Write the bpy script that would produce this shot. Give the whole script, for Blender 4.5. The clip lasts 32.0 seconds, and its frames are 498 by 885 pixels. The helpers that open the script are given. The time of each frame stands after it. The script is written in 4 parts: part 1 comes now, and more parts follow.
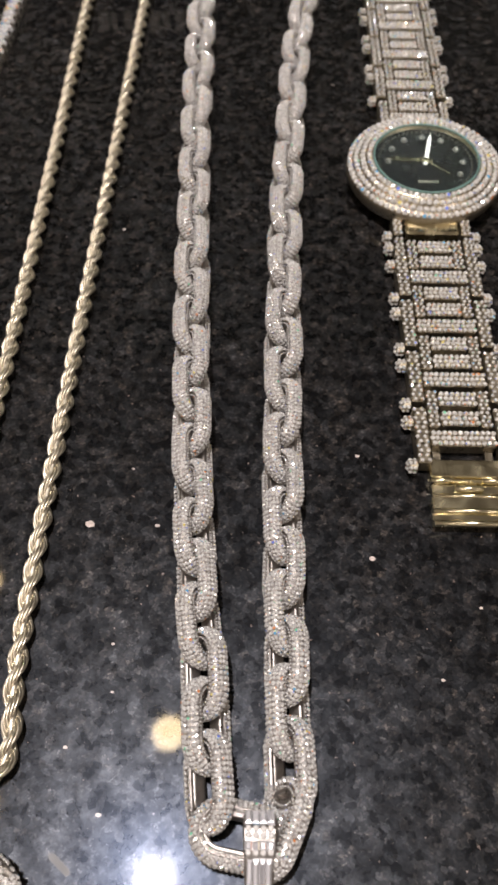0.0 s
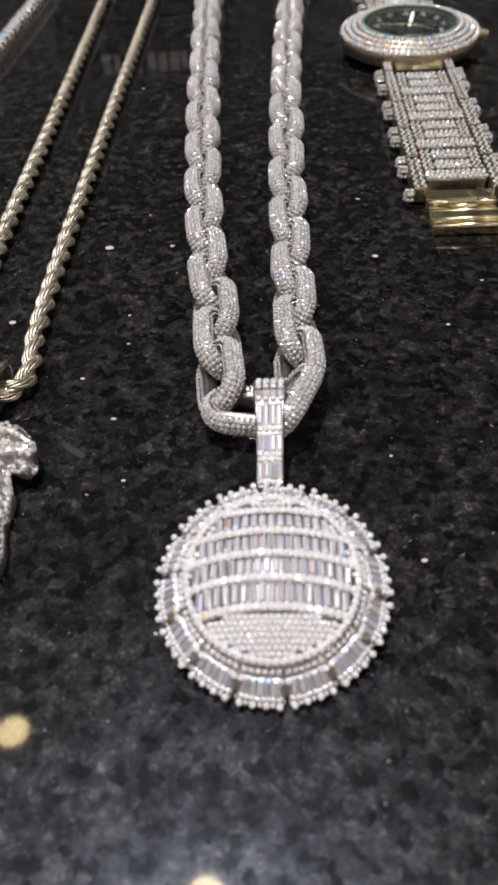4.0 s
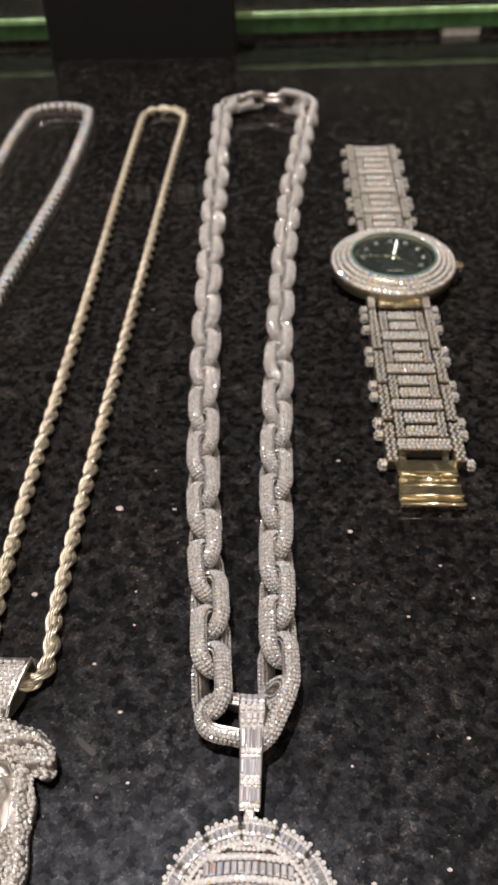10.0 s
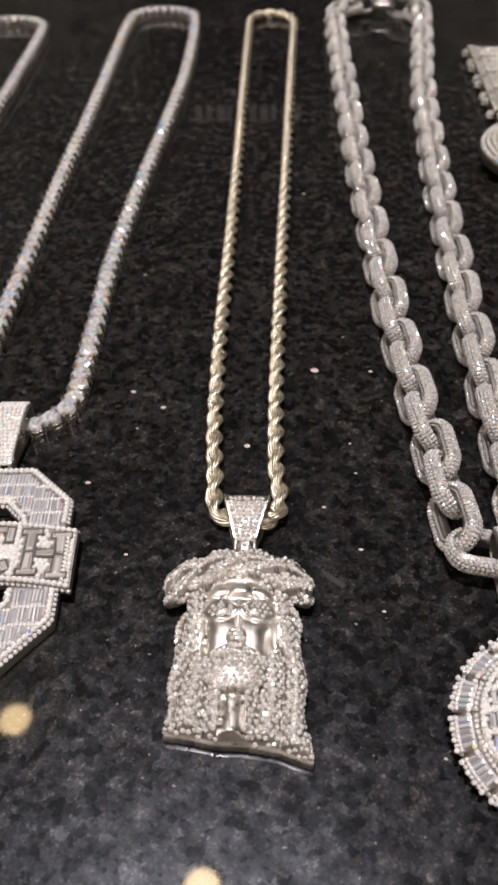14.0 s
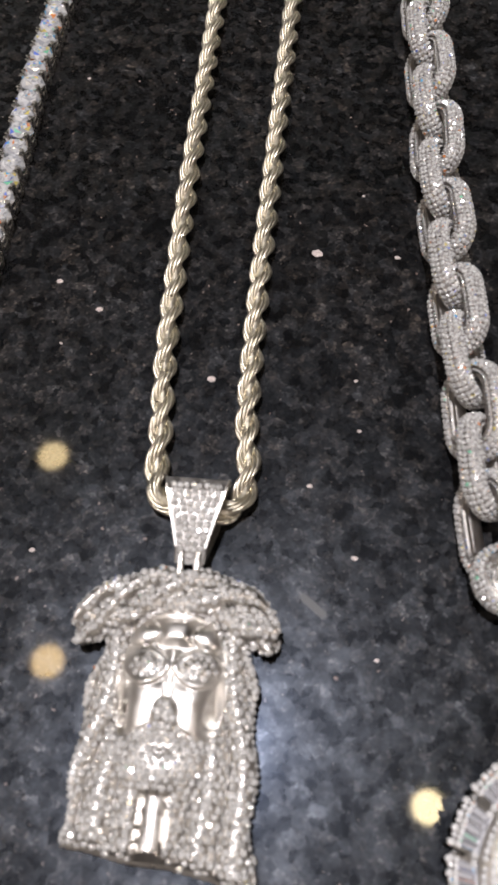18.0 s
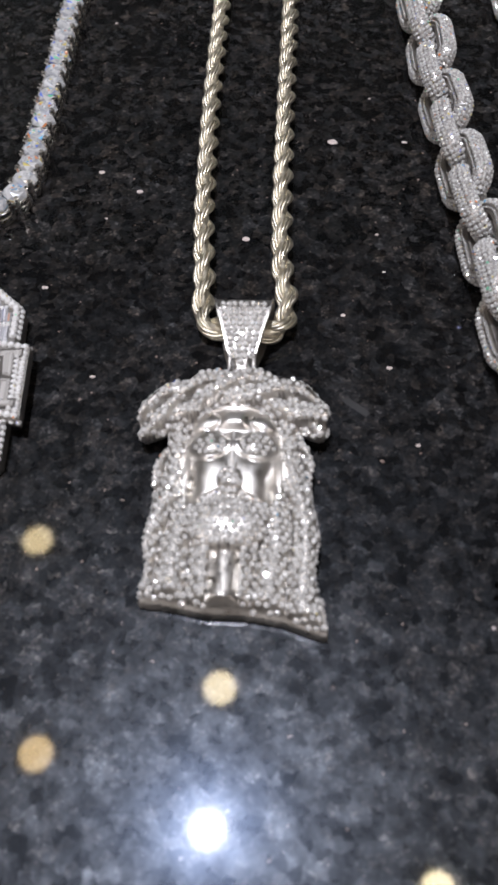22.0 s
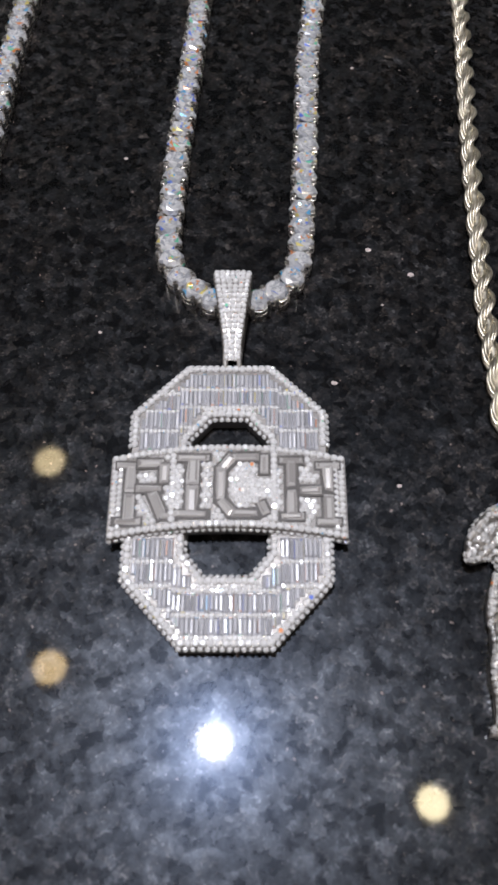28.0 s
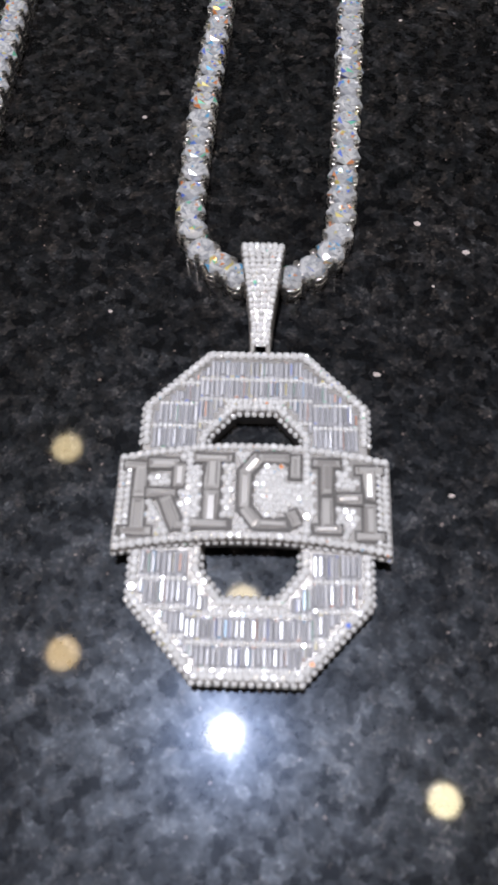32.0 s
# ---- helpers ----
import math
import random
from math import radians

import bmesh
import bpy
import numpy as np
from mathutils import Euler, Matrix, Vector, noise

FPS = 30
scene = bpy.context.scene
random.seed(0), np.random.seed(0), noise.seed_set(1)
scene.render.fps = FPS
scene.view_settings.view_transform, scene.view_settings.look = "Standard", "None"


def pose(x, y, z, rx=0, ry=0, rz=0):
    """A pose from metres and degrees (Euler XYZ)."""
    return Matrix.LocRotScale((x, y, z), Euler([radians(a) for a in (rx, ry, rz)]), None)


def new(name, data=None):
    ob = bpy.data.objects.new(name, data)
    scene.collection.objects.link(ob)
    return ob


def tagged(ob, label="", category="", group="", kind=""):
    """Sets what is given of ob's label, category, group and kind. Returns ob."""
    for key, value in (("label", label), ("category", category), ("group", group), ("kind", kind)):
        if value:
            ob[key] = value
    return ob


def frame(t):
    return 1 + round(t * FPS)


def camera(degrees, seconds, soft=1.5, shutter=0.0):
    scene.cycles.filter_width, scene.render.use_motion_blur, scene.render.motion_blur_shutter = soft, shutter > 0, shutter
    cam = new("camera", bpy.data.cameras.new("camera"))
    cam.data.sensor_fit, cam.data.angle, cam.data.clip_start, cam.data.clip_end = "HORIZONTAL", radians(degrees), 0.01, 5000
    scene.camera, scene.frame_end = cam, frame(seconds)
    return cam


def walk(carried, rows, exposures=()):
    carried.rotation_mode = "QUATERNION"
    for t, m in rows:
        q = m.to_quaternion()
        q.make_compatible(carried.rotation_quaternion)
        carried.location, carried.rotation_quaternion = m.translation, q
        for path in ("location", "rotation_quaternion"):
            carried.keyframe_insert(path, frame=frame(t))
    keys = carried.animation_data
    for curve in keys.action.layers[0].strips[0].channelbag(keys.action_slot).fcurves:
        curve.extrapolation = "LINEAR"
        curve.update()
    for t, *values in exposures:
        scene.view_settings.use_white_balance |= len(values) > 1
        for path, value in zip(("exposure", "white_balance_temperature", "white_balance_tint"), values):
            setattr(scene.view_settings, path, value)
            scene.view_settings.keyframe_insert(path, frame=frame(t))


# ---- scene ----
cam = camera(34.7, 32.0, 2.9)
cam.data.dof.use_dof, cam.data.dof.focus_distance, cam.data.dof.aperture_fstop = True, 0.170, 40.0
METRES, EYE, TILT, LEAN, TURN = 0.8, 0.165, -91.0, 0.5, 0.0
ROWS = [
    (0.0, 0.0, 0.0, 0.0, -0.86, 33.54, -1.3),
    (0.5, 0.0025, 0.0118, -0.0218, -0.45, 35.13, -1.09),
    (1.0, 0.0035, 0.0316, -0.0362, -0.2, 36.68, -0.91),
    (1.5, 0.0042, 0.0419, -0.0504, 0.23, 38.02, -0.83),
    (2.0, 0.0057, 0.0544, -0.0619, 0.56, 39.46, -0.81),
    (2.5, 0.006, 0.0612, -0.0761, 0.91, 40.98, -0.88),
    (3.0, 0.0074, 0.0723, -0.0916, 1.32, 42.57, -0.97),
    (3.5, 0.0068, 0.0763, -0.1038, 1.78, 44.0, -1.1),
    (5.5, 0.0147, 0.0674, -0.1146, 2.33, 47.63, -1.27),
    (6.0, 0.022, 0.0513, -0.1119, 2.13, 47.86, -1.23),
    (6.5, 0.0321, 0.0412, -0.1122, 1.85, 48.14, -1.13),
    (7.0, 0.0165, 0.0339, -0.1146, 1.49, 48.27, -0.99),
    (7.5, -0.0015, 0.0327, -0.1177, 1.03, 48.44, -0.92),
    (8.0, -0.0162, 0.0357, -0.1193, 0.49, 48.41, -0.97),
    (8.5, -0.0308, 0.0383, -0.119, 0.21, 48.28, -1.16),
    (9.0, -0.0293, 0.0318, -0.1117, 0.26, 48.03, -1.53),
    (9.5, -0.0052, 0.01, -0.0971, 0.45, 47.41, -1.9),
    (10.0, 0.0097, -0.0052, -0.0809, 0.57, 46.61, -2.13),
    (10.5, 0.0179, -0.0194, -0.0659, 0.74, 45.8, -2.3),
    (11.0, 0.0276, -0.032, -0.0545, 0.61, 45.15, -2.37),
    (11.5, 0.0173, -0.0235, -0.0701, 0.26, 45.03, -2.23),
    (12.0, 0.0142, -0.0111, -0.0909, 0.16, 45.28, -2.09),
    (12.5, -0.0018, -0.0058, -0.093, 0.08, 45.43, -1.97),
    (13.0, -0.0244, -0.004, -0.0969, -0.08, 45.48, -1.96),
    (13.5, -0.0416, 0.0085, -0.1052, 0.11, 45.34, -2.14),
    (14.0, -0.0584, 0.0246, -0.108, 0.24, 44.65, -2.36),
    (14.5, -0.0638, 0.0411, -0.1024, 0.34, 43.43, -2.67),
    (16.5, -0.065, 0.0619, -0.0638, 0.91, 33.89, -4.28),
    (17.0, -0.0611, 0.0528, -0.0477, 0.96, 30.91, -4.78),
    (17.5, -0.0531, 0.0492, -0.0327, 1.13, 28.13, -5.19),
    (18.0, -0.0464, 0.0497, -0.0214, 1.28, 25.86, -5.38),
    (18.5, -0.0476, 0.0459, -0.0121, 1.16, 24.17, -5.22),
    (19.0, -0.058, 0.0515, -0.0188, 0.84, 23.34, -4.79),
    (19.5, -0.064, 0.0588, -0.0309, 0.6, 23.15, -4.25),
    (20.0, -0.0652, 0.0652, -0.0425, 0.42, 23.39, -3.72),
    (20.5, -0.0667, 0.0726, -0.0527, 0.41, 24.36, -3.25),
    (21.0, -0.0682, 0.0781, -0.0561, 0.57, 26.25, -2.91),
    (21.5, -0.0614, 0.0728, -0.0656, 0.96, 29.51, -2.72),
    (22.0, -0.0564, 0.0644, -0.08, 1.28, 32.24, -2.57),
    (22.5, -0.0564, 0.0673, -0.0827, 1.61, 33.67, -2.5),
    (23.0, -0.0572, 0.0494, -0.0694, 2.16, 31.89, -2.44),
    (23.5, -0.0545, 0.0246, -0.0482, 2.49, 28.59, -2.46),
    (24.0, -0.0571, 0.0108, -0.0367, 2.69, 25.51, -2.39),
    (24.5, -0.0601, 0.0123, -0.0327, 2.67, 23.02, -2.29),
    (26.5, -0.0692, 0.0521, -0.0414, 2.03, 23.41, -2.4),
    (27.0, -0.0841, 0.0429, -0.0482, 1.48, 24.73, -2.75),
    (27.5, -0.1084, 0.0388, -0.0494, 0.76, 25.75, -3.26),
    (28.0, -0.1285, 0.0382, -0.0484, 0.19, 26.37, -3.87),
    (28.5, -0.1402, 0.0437, -0.0452, 0.02, 26.37, -4.53),
    (29.0, -0.14, 0.0441, -0.0303, 0.12, 26.0, -5.17),
    (29.5, -0.1368, 0.0399, -0.0162, 0.37, 25.47, -5.63),
    (30.0, -0.1332, 0.034, -0.0058, 0.64, 24.94, -5.92),
    (30.5, -0.1344, 0.0382, 0.0008, 0.77, 24.6, -6.03),
    (31.0, -0.1324, 0.046, -0.0145, 0.77, 24.83, -5.96),
    (31.5, -0.1338, 0.0525, -0.0267, 0.85, 25.25, -5.78),
    (32.0, -0.1317, 0.0596, -0.0361, 0.75, 25.6, -5.6),
]
walk(cam, [(t, pose(0, 0, EYE, TILT, LEAN, TURN) @ pose(METRES * x, METRES * y, METRES * z, 90 + pitch, roll, yaw)) for t, x, y, z, yaw, pitch, roll in ROWS],
     [(0, 0.26, 7250, 20), (3, 0.31, 6600, 18), (6, 0.29, 6600, 19), (9, 0.27, 7100, 20), (10.8, 0.24, 7450, 20), (13, 0.27, 7250, 22), (17, 0.13, 6750, 18), (20, 0.19, 6500, 18), (21, 0.18, 6100, 17), (24.5, -0.10, 6800, 18), (28.6, -0.09, 6200, 17), (30, -0.16, 6400, 19), (32, 0.02, 6200, 17)])

# ---- light ----
world = bpy.data.worlds.new("shop_world")
world.use_nodes = True
world.node_tree.nodes["Background"].inputs[0].default_value = (0.8, 0.85, 1.0, 1)
world.node_tree.nodes["Background"].inputs[1].default_value = 0.02
scene.world = world

CEIL = 2.34
SPOTS = [  # x, y, watts, colour, size
    (-0.25, 0.16, 46.0, (0.93, 0.965, 1.0), 0.036),
    (-0.89, 1.02, 0.42, (1.0, 0.80, 0.42), 0.10),
    (-0.77, 0.34, 0.42, (1.0, 0.72, 0.32), 0.10),
    (0.38, 0.04, 0.7, (1.0, 0.86, 0.50), 0.09),
    (-0.24, 0.55, 0.6, (1.0, 0.84, 0.50), 0.10),
    # four unseen lamps, added as fill for the metals and near faces
    (-1.9, -0.9, 12.0, (1.0, 0.93, 0.84), 0.10),
    (1.9, -0.9, 12.0, (1.0, 0.93, 0.84), 0.10),
    (-1.9, -2.3, 12.0, (1.0, 0.93, 0.84), 0.10),
    (1.9, -2.3, 12.0, (1.0, 0.93, 0.84), 0.10),
]


# ---- materials ----
def mat(name):
    m = bpy.data.materials.new(name)
    m.use_nodes = True
    return m, m.node_tree.nodes, m.node_tree.links, m.node_tree.nodes["Principled BSDF"]


def ramp(nodes, stops, interp="LINEAR"):
    r = nodes.new("ShaderNodeValToRGB")
    r.color_ramp.interpolation = interp
    el = r.color_ramp.elements
    while len(el) < len(stops):
        el.new(0.5)
    for e, (p, c) in zip(el, stops):
        e.position = p
        e.color = (c, c, c, 1) if isinstance(c, (int, float)) else (*c, 1)
    return r


def mixed(nodes, links, kind, fac, a, b):
    n = nodes.new("ShaderNodeMix")
    n.data_type, n.blend_type = "RGBA", kind
    for sock, val in ((n.inputs[0], fac), (n.inputs[6], a), (n.inputs[7], b)):
        if isinstance(val, bpy.types.NodeSocket):
            links.new(val, sock)
        else:
            sock.default_value = val if isinstance(val, (int, float)) else (*val, 1)
    return n.outputs[2]


def coords(nodes, links, scale=1.0):
    tc = nodes.new("ShaderNodeTexCoord")
    mp = nodes.new("ShaderNodeMapping")
    mp.inputs["Scale"].default_value = (scale,) * 3
    links.new(tc.outputs["Object"], mp.inputs[0])
    return mp.outputs[0]


def noise(N, K, vec, scale, detail=3, rough=0.55):
    n = N.new("ShaderNodeTexNoise")
    n.inputs["Scale"].default_value, n.inputs["Detail"].default_value, n.inputs["Roughness"].default_value = scale, detail, rough
    K.new(vec, n.inputs["Vector"])
    return n


def cells(N, K, vec, scale):
    """Random value per crystal, and the distance to the crystal's middle."""
    v = N.new("ShaderNodeTexVoronoi")
    v.inputs["Scale"].default_value = scale
    K.new(vec, v.inputs["Vector"])
    sep = N.new("ShaderNodeSeparateColor")
    K.new(v.outputs["Color"], sep.inputs[0])
    return sep.outputs, v.outputs["Distance"]


def granite(name, tint=(1, 0.95, 0.90), gain=1.0, size=1.0, rough=0.035, fleck_from=0.955):
    """Polished stone: black and grey-brown crystals, cloudy patches, small bright flecks."""
    m, N, K, p = mat(name)
    co = coords(N, K, 1000.0 / size)
    warp = noise(N, K, co, 1.0, 4, 0.58)
    shifted = N.new("ShaderNodeVectorMath")
    shifted.operation = "MULTIPLY_ADD"
    K.new(warp.outputs["Color"], shifted.inputs[0])
    shifted.inputs[1].default_value = (1.6, 1.6, 1.6)
    K.new(co, shifted.inputs[2])
    vec = shifted.outputs[0]
    coarse, _ = cells(N, K, vec, 0.58)
    small, _ = cells(N, K, vec, 1.9)
    black = ramp(N, [(0.18, 0.22), (0.38, 0.74), (0.76, 1.1), (0.92, 2.0)])
    K.new(coarse[0], black.inputs[0])
    grains = ramp(N, [(0.20, 0.0045), (0.34, 0.0092), (0.62, 0.0132), (0.86, 0.021), (0.97, 0.05)])
    K.new(small[0], grains.inputs[0])
    c = mixed(N, K, "MULTIPLY", 1.0, grains.outputs[0], black.outputs[0])
    cloud = noise(N, K, vec, 0.24, 5, 0.62)
    soft = ramp(N, [(0.36, 0.55), (0.5, 0.98), (0.66, 1.6)])
    K.new(cloud.outputs["Fac"], soft.inputs[0])
    c = mixed(N, K, "MULTIPLY", 1.0, c, soft.outputs[0])
    big = noise(N, K, co, 0.05, 3)
    patch = ramp(N, [(0.32, 0.62), (0.68, 1.3)])
    K.new(big.outputs["Fac"], patch.inputs[0])
    c = mixed(N, K, "MULTIPLY", 1.0, c, patch.outputs[0])
    hue = mixed(N, K, "MIX", coarse[1], (0.93, 0.98, 1.08), (1.14, 0.97, 0.84))
    c = mixed(N, K, "MULTIPLY", 1.0, c, hue)
    # bright mineral flecks of two sizes
    for scale, rare_from, radius, pale, warm in ((0.72, fleck_from, 0.20, (0.34, 0.33, 0.35), (0.42, 0.30, 0.25)),
                                                 (2.1, 0.982, 0.30, (0.30, 0.30, 0.31), (0.26, 0.20, 0.16))):
        tone, dist = cells(N, K, vec, scale)
        near = ramp(N, [(radius * 0.5, 1.0), (radius, 0.0)])
        K.new(dist, near.inputs[0])
        rare = ramp(N, [(rare_from, 0.0), (rare_from + 0.015, 1.0)])
        K.new(tone[1], rare.inputs[0])
        fleck = mixed(N, K, "MULTIPLY", 1.0, near.outputs[0], rare.outputs[0])
        c = mixed(N, K, "MIX", fleck, c, mixed(N, K, "MIX", tone[2], pale, warm))
    c = mixed(N, K, "MULTIPLY", 1.0, c, tuple(gain * t for t in tint))
    K.new(c, p.inputs["Base Color"])
    p.inputs["Specular IOR Level"].default_value = 0.42
    fine = noise(N, K, co, 2.6, 5)
    rr = ramp(N, [(0.3, rough * 0.6), (0.75, rough * 1.5)])
    K.new(fine.outputs["Fac"], rr.inputs[0])
    K.new(rr.outputs[0], p.inputs["Roughness"])
    # the polish scatters some light; a wide soft lobe and a tighter bluish one, uneven with the crystals, also imitate
    # the lamp's haze and blue glare
    mottle = ramp(N, [(0.34, 0.68), (0.5, 0.98), (0.68, 1.38)])
    K.new(noise(N, K, vec, 0.9, 5, 0.65).outputs["Fac"], mottle.inputs[0])
    both = mixed(N, K, "MULTIPLY", 1.0, soft.outputs[0], mottle.outputs[0])
    out = p.outputs[0]
    crystal = ramp(N, [(0.18, 0.66), (0.42, 0.97), (0.90, 1.22)])
    K.new(coarse[0], crystal.inputs[0])
    gentle = ramp(N, [(0.34, 0.82), (0.66, 1.2)])
    K.new(cloud.outputs["Fac"], gentle.inputs[0])
    broken = mixed(N, K, "MULTIPLY", 1.0, both, crystal.outputs[0])
    for colour, lobe, weight, spread in (((0.80, 0.88, 1.0), 0.35, 0.0205, broken), ((0.42, 0.60, 1.0), 0.19, 0.0042, gentle.outputs[0])):
        sheen = N.new("ShaderNodeBsdfGlossy")
        sheen.inputs["Color"].default_value = (*colour, 1)
        sheen.inputs["Roughness"].default_value = lobe
        share = N.new("ShaderNodeMath")
        share.operation = "MULTIPLY"
        share.inputs[1].default_value = weight
        K.new(spread, share.inputs[0])
        blend = N.new("ShaderNodeMixShader")
        K.new(share.outputs[0], blend.inputs[0])
        K.new(out, blend.inputs[1])
        K.new(sheen.outputs[0], blend.inputs[2])
        out = blend.outputs[0]
    K.new(out, N["Material Output"].inputs["Surface"])
    return m


def metal(name, colour, rough=0.2, brushed=0.0, scale=900.0):
    m, N, K, p = mat(name)
    p.inputs["Metallic"].default_value = 1.0
    co = coords(N, K, scale)
    n = N.new("ShaderNodeTexNoise")
    n.inputs["Scale"].default_value, n.inputs["Detail"].default_value = 1.0, 4
    K.new(co, n.inputs["Vector"])
    r1 = ramp(N, [(0.3, tuple(0.82 * c for c in colour)), (0.7, colour)])
    K.new(n.outputs["Fac"], r1.inputs[0])
    K.new(r1.outputs[0], p.inputs["Base Color"])
    r2 = ramp(N, [(0.3, rough * 0.7), (0.7, rough * 1.4)])
    K.new(n.outputs["Fac"], r2.inputs[0])
    K.new(r2.outputs[0], p.inputs["Roughness"])
    b = N.new("ShaderNodeBump")
    b.inputs["Strength"].default_value, b.inputs["Distance"].default_value = 0.25 + brushed, 0.00006
    K.new(n.outputs["Fac"], b.inputs["Height"])
    K.new(b.outputs[0], p.inputs["Normal"])
    return m


def gem(name, low, high, rough=0.09, metallic=0.75, fire=0.10, ior=2.1, depth=0.9):
    """Cut stones: sparkle painted as facet greys that differ from stone to stone, a few facets coloured as fire."""
    m, N, K, p = mat(name)
    geo = N.new("ShaderNodeNewGeometry")
    info = N.new("ShaderNodeObjectInfo")
    add = N.new("ShaderNodeMath")
    add.operation = "ADD"
    K.new(geo.outputs["Random Per Island"], add.inputs[0])
    K.new(info.outputs["Random"], add.inputs[1])
    fr = N.new("ShaderNodeMath")
    fr.operation = "FRACT"
    K.new(add.outputs[0], fr.inputs[0])
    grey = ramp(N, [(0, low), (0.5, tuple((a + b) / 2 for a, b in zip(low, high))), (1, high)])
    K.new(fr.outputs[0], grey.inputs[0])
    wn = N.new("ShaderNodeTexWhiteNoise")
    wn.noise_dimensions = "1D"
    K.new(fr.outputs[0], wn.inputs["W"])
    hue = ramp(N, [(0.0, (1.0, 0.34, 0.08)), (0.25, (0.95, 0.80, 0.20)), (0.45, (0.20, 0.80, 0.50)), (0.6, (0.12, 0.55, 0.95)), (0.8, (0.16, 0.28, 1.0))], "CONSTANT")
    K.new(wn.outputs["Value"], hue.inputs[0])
    pick = N.new("ShaderNodeMath")
    pick.operation = "LESS_THAN"
    pick.inputs[1].default_value = fire
    k2 = N.new("ShaderNodeMath")
    k2.operation = "MULTIPLY"
    k2.inputs[1].default_value = 7.31
    K.new(fr.outputs[0], k2.inputs[0])
    k3 = N.new("ShaderNodeMath")
    k3.operation = "FRACT"
    K.new(k2.outputs[0], k3.inputs[0])
    K.new(k3.outputs[0], pick.inputs[0])
    share = N.new("ShaderNodeMath")
    share.operation = "MULTIPLY"
    share.inputs[1].default_value = depth
    K.new(pick.outputs[0], share.inputs[0])
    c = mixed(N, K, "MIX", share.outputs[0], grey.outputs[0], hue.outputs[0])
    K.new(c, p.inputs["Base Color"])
    p.inputs["Metallic"].default_value = metallic
    p.inputs["Roughness"].default_value = rough
    p.inputs["IOR"].default_value = ior
    return m


def plain(name, colour, rough=0.5, var=0.15, scale=60.0, spec=0.5):
    m, N, K, p = mat(name)
    co = coords(N, K, scale)
    n = N.new("ShaderNodeTexNoise")
    n.inputs["Detail"].default_value = 6
    K.new(co, n.inputs["Vector"])
    r1 = ramp(N, [(0.3, tuple((1 - var) * c for c in colour)), (0.7, tuple((1 + var) * c for c in colour))])
    K.new(n.outputs["Fac"], r1.inputs[0])
    K.new(r1.outputs[0], p.inputs["Base Color"])
    r2 = ramp(N, [(0.3, rough * 0.85), (0.7, min(1, rough * 1.15))])
    K.new(n.outputs["Fac"], r2.inputs[0])
    K.new(r2.outputs[0], p.inputs["Roughness"])
    p.inputs["Specular IOR Level"].default_value = spec
    return m


def glass(name, colour, rough=0.02):
    m, N, K, p = mat(name)
    p.inputs["Base Color"].default_value = (*colour, 1)
    p.inputs["Transmission Weight"].default_value = 1.0
    p.inputs["Roughness"].default_value = rough
    return m


GRANITE = granite("black_granite", gain=0.80)
BROWN_GRANITE = granite("brown_granite", (1.0, 0.72, 0.55), 2.6, 3.0, 0.25, 0.82)
STEEL = metal("white_gold", (0.72, 0.69, 0.65), 0.36)
LINK_METAL = metal("rhodium_link", (0.52, 0.485, 0.46), 0.34)
POLISHED = metal("polished_rhodium", (0.88, 0.85, 0.81), 0.24)
FACE_METAL = metal("satin_rhodium", (0.88, 0.85, 0.81), 0.38, -0.12, 300.0)
ROPE = metal("pale_gold_rope", (0.95, 0.88, 0.73), 0.38)
GOLD = metal("clasp_gold", (0.98, 0.88, 0.60), 0.22, -0.22, 250.0)
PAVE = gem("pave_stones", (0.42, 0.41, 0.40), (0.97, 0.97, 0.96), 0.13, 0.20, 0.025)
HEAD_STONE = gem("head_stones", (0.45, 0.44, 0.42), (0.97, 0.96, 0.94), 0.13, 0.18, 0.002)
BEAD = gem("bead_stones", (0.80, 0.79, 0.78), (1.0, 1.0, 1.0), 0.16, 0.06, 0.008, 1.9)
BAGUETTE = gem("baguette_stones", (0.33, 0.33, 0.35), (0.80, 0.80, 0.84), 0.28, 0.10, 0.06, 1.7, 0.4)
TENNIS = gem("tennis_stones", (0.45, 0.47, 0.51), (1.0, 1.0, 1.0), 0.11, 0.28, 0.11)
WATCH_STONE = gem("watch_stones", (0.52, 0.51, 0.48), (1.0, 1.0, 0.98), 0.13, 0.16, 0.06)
WATCH_BED = metal("watch_bed", (0.44, 0.39, 0.30), 0.34)
WATCH_METAL = metal("watch_steel", (0.78, 0.72, 0.61), 0.34)
LETTER_STONE = gem("letter_stones", (0.36, 0.34, 0.325), (0.72, 0.70, 0.68), 0.20, 0.14, 0.0, 1.6)
MARKER = gem("marker_stones", (0.06, 0.06, 0.06), (0.30, 0.30, 0.28), 0.3, 0.2, 0.0)
OXIDE = metal("dark_hinge_steel", (0.20, 0.18, 0.16), 0.4)
LUME = plain("white_lume", (0.82, 0.83, 0.82), 0.4)
# bed metal kept dark, so it also paints the shade in grooves
BED = metal("pave_bed_and_shade", (0.38, 0.36, 0.34), 0.44)
LETTER_EDGE = plain("letter_edge", (0.11, 0.10, 0.092), 0.42, 0.3, 900.0)
DIAL = plain("black_dial", (0.012, 0.013, 0.014), 0.25)
CRYSTAL = glass("watch_crystal", (0.86, 0.95, 0.92))
# glass edge in two greens: the lit look of the bevel is put into its colour
EDGE_GREEN = plain("lit_green_glass_edge", (0.36, 0.62, 0.30), 0.25, 0.3, 25.0)
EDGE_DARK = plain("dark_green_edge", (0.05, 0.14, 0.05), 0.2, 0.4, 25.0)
PANEL_GLASS = glass("panel_glass", (0.80, 0.92, 0.84))
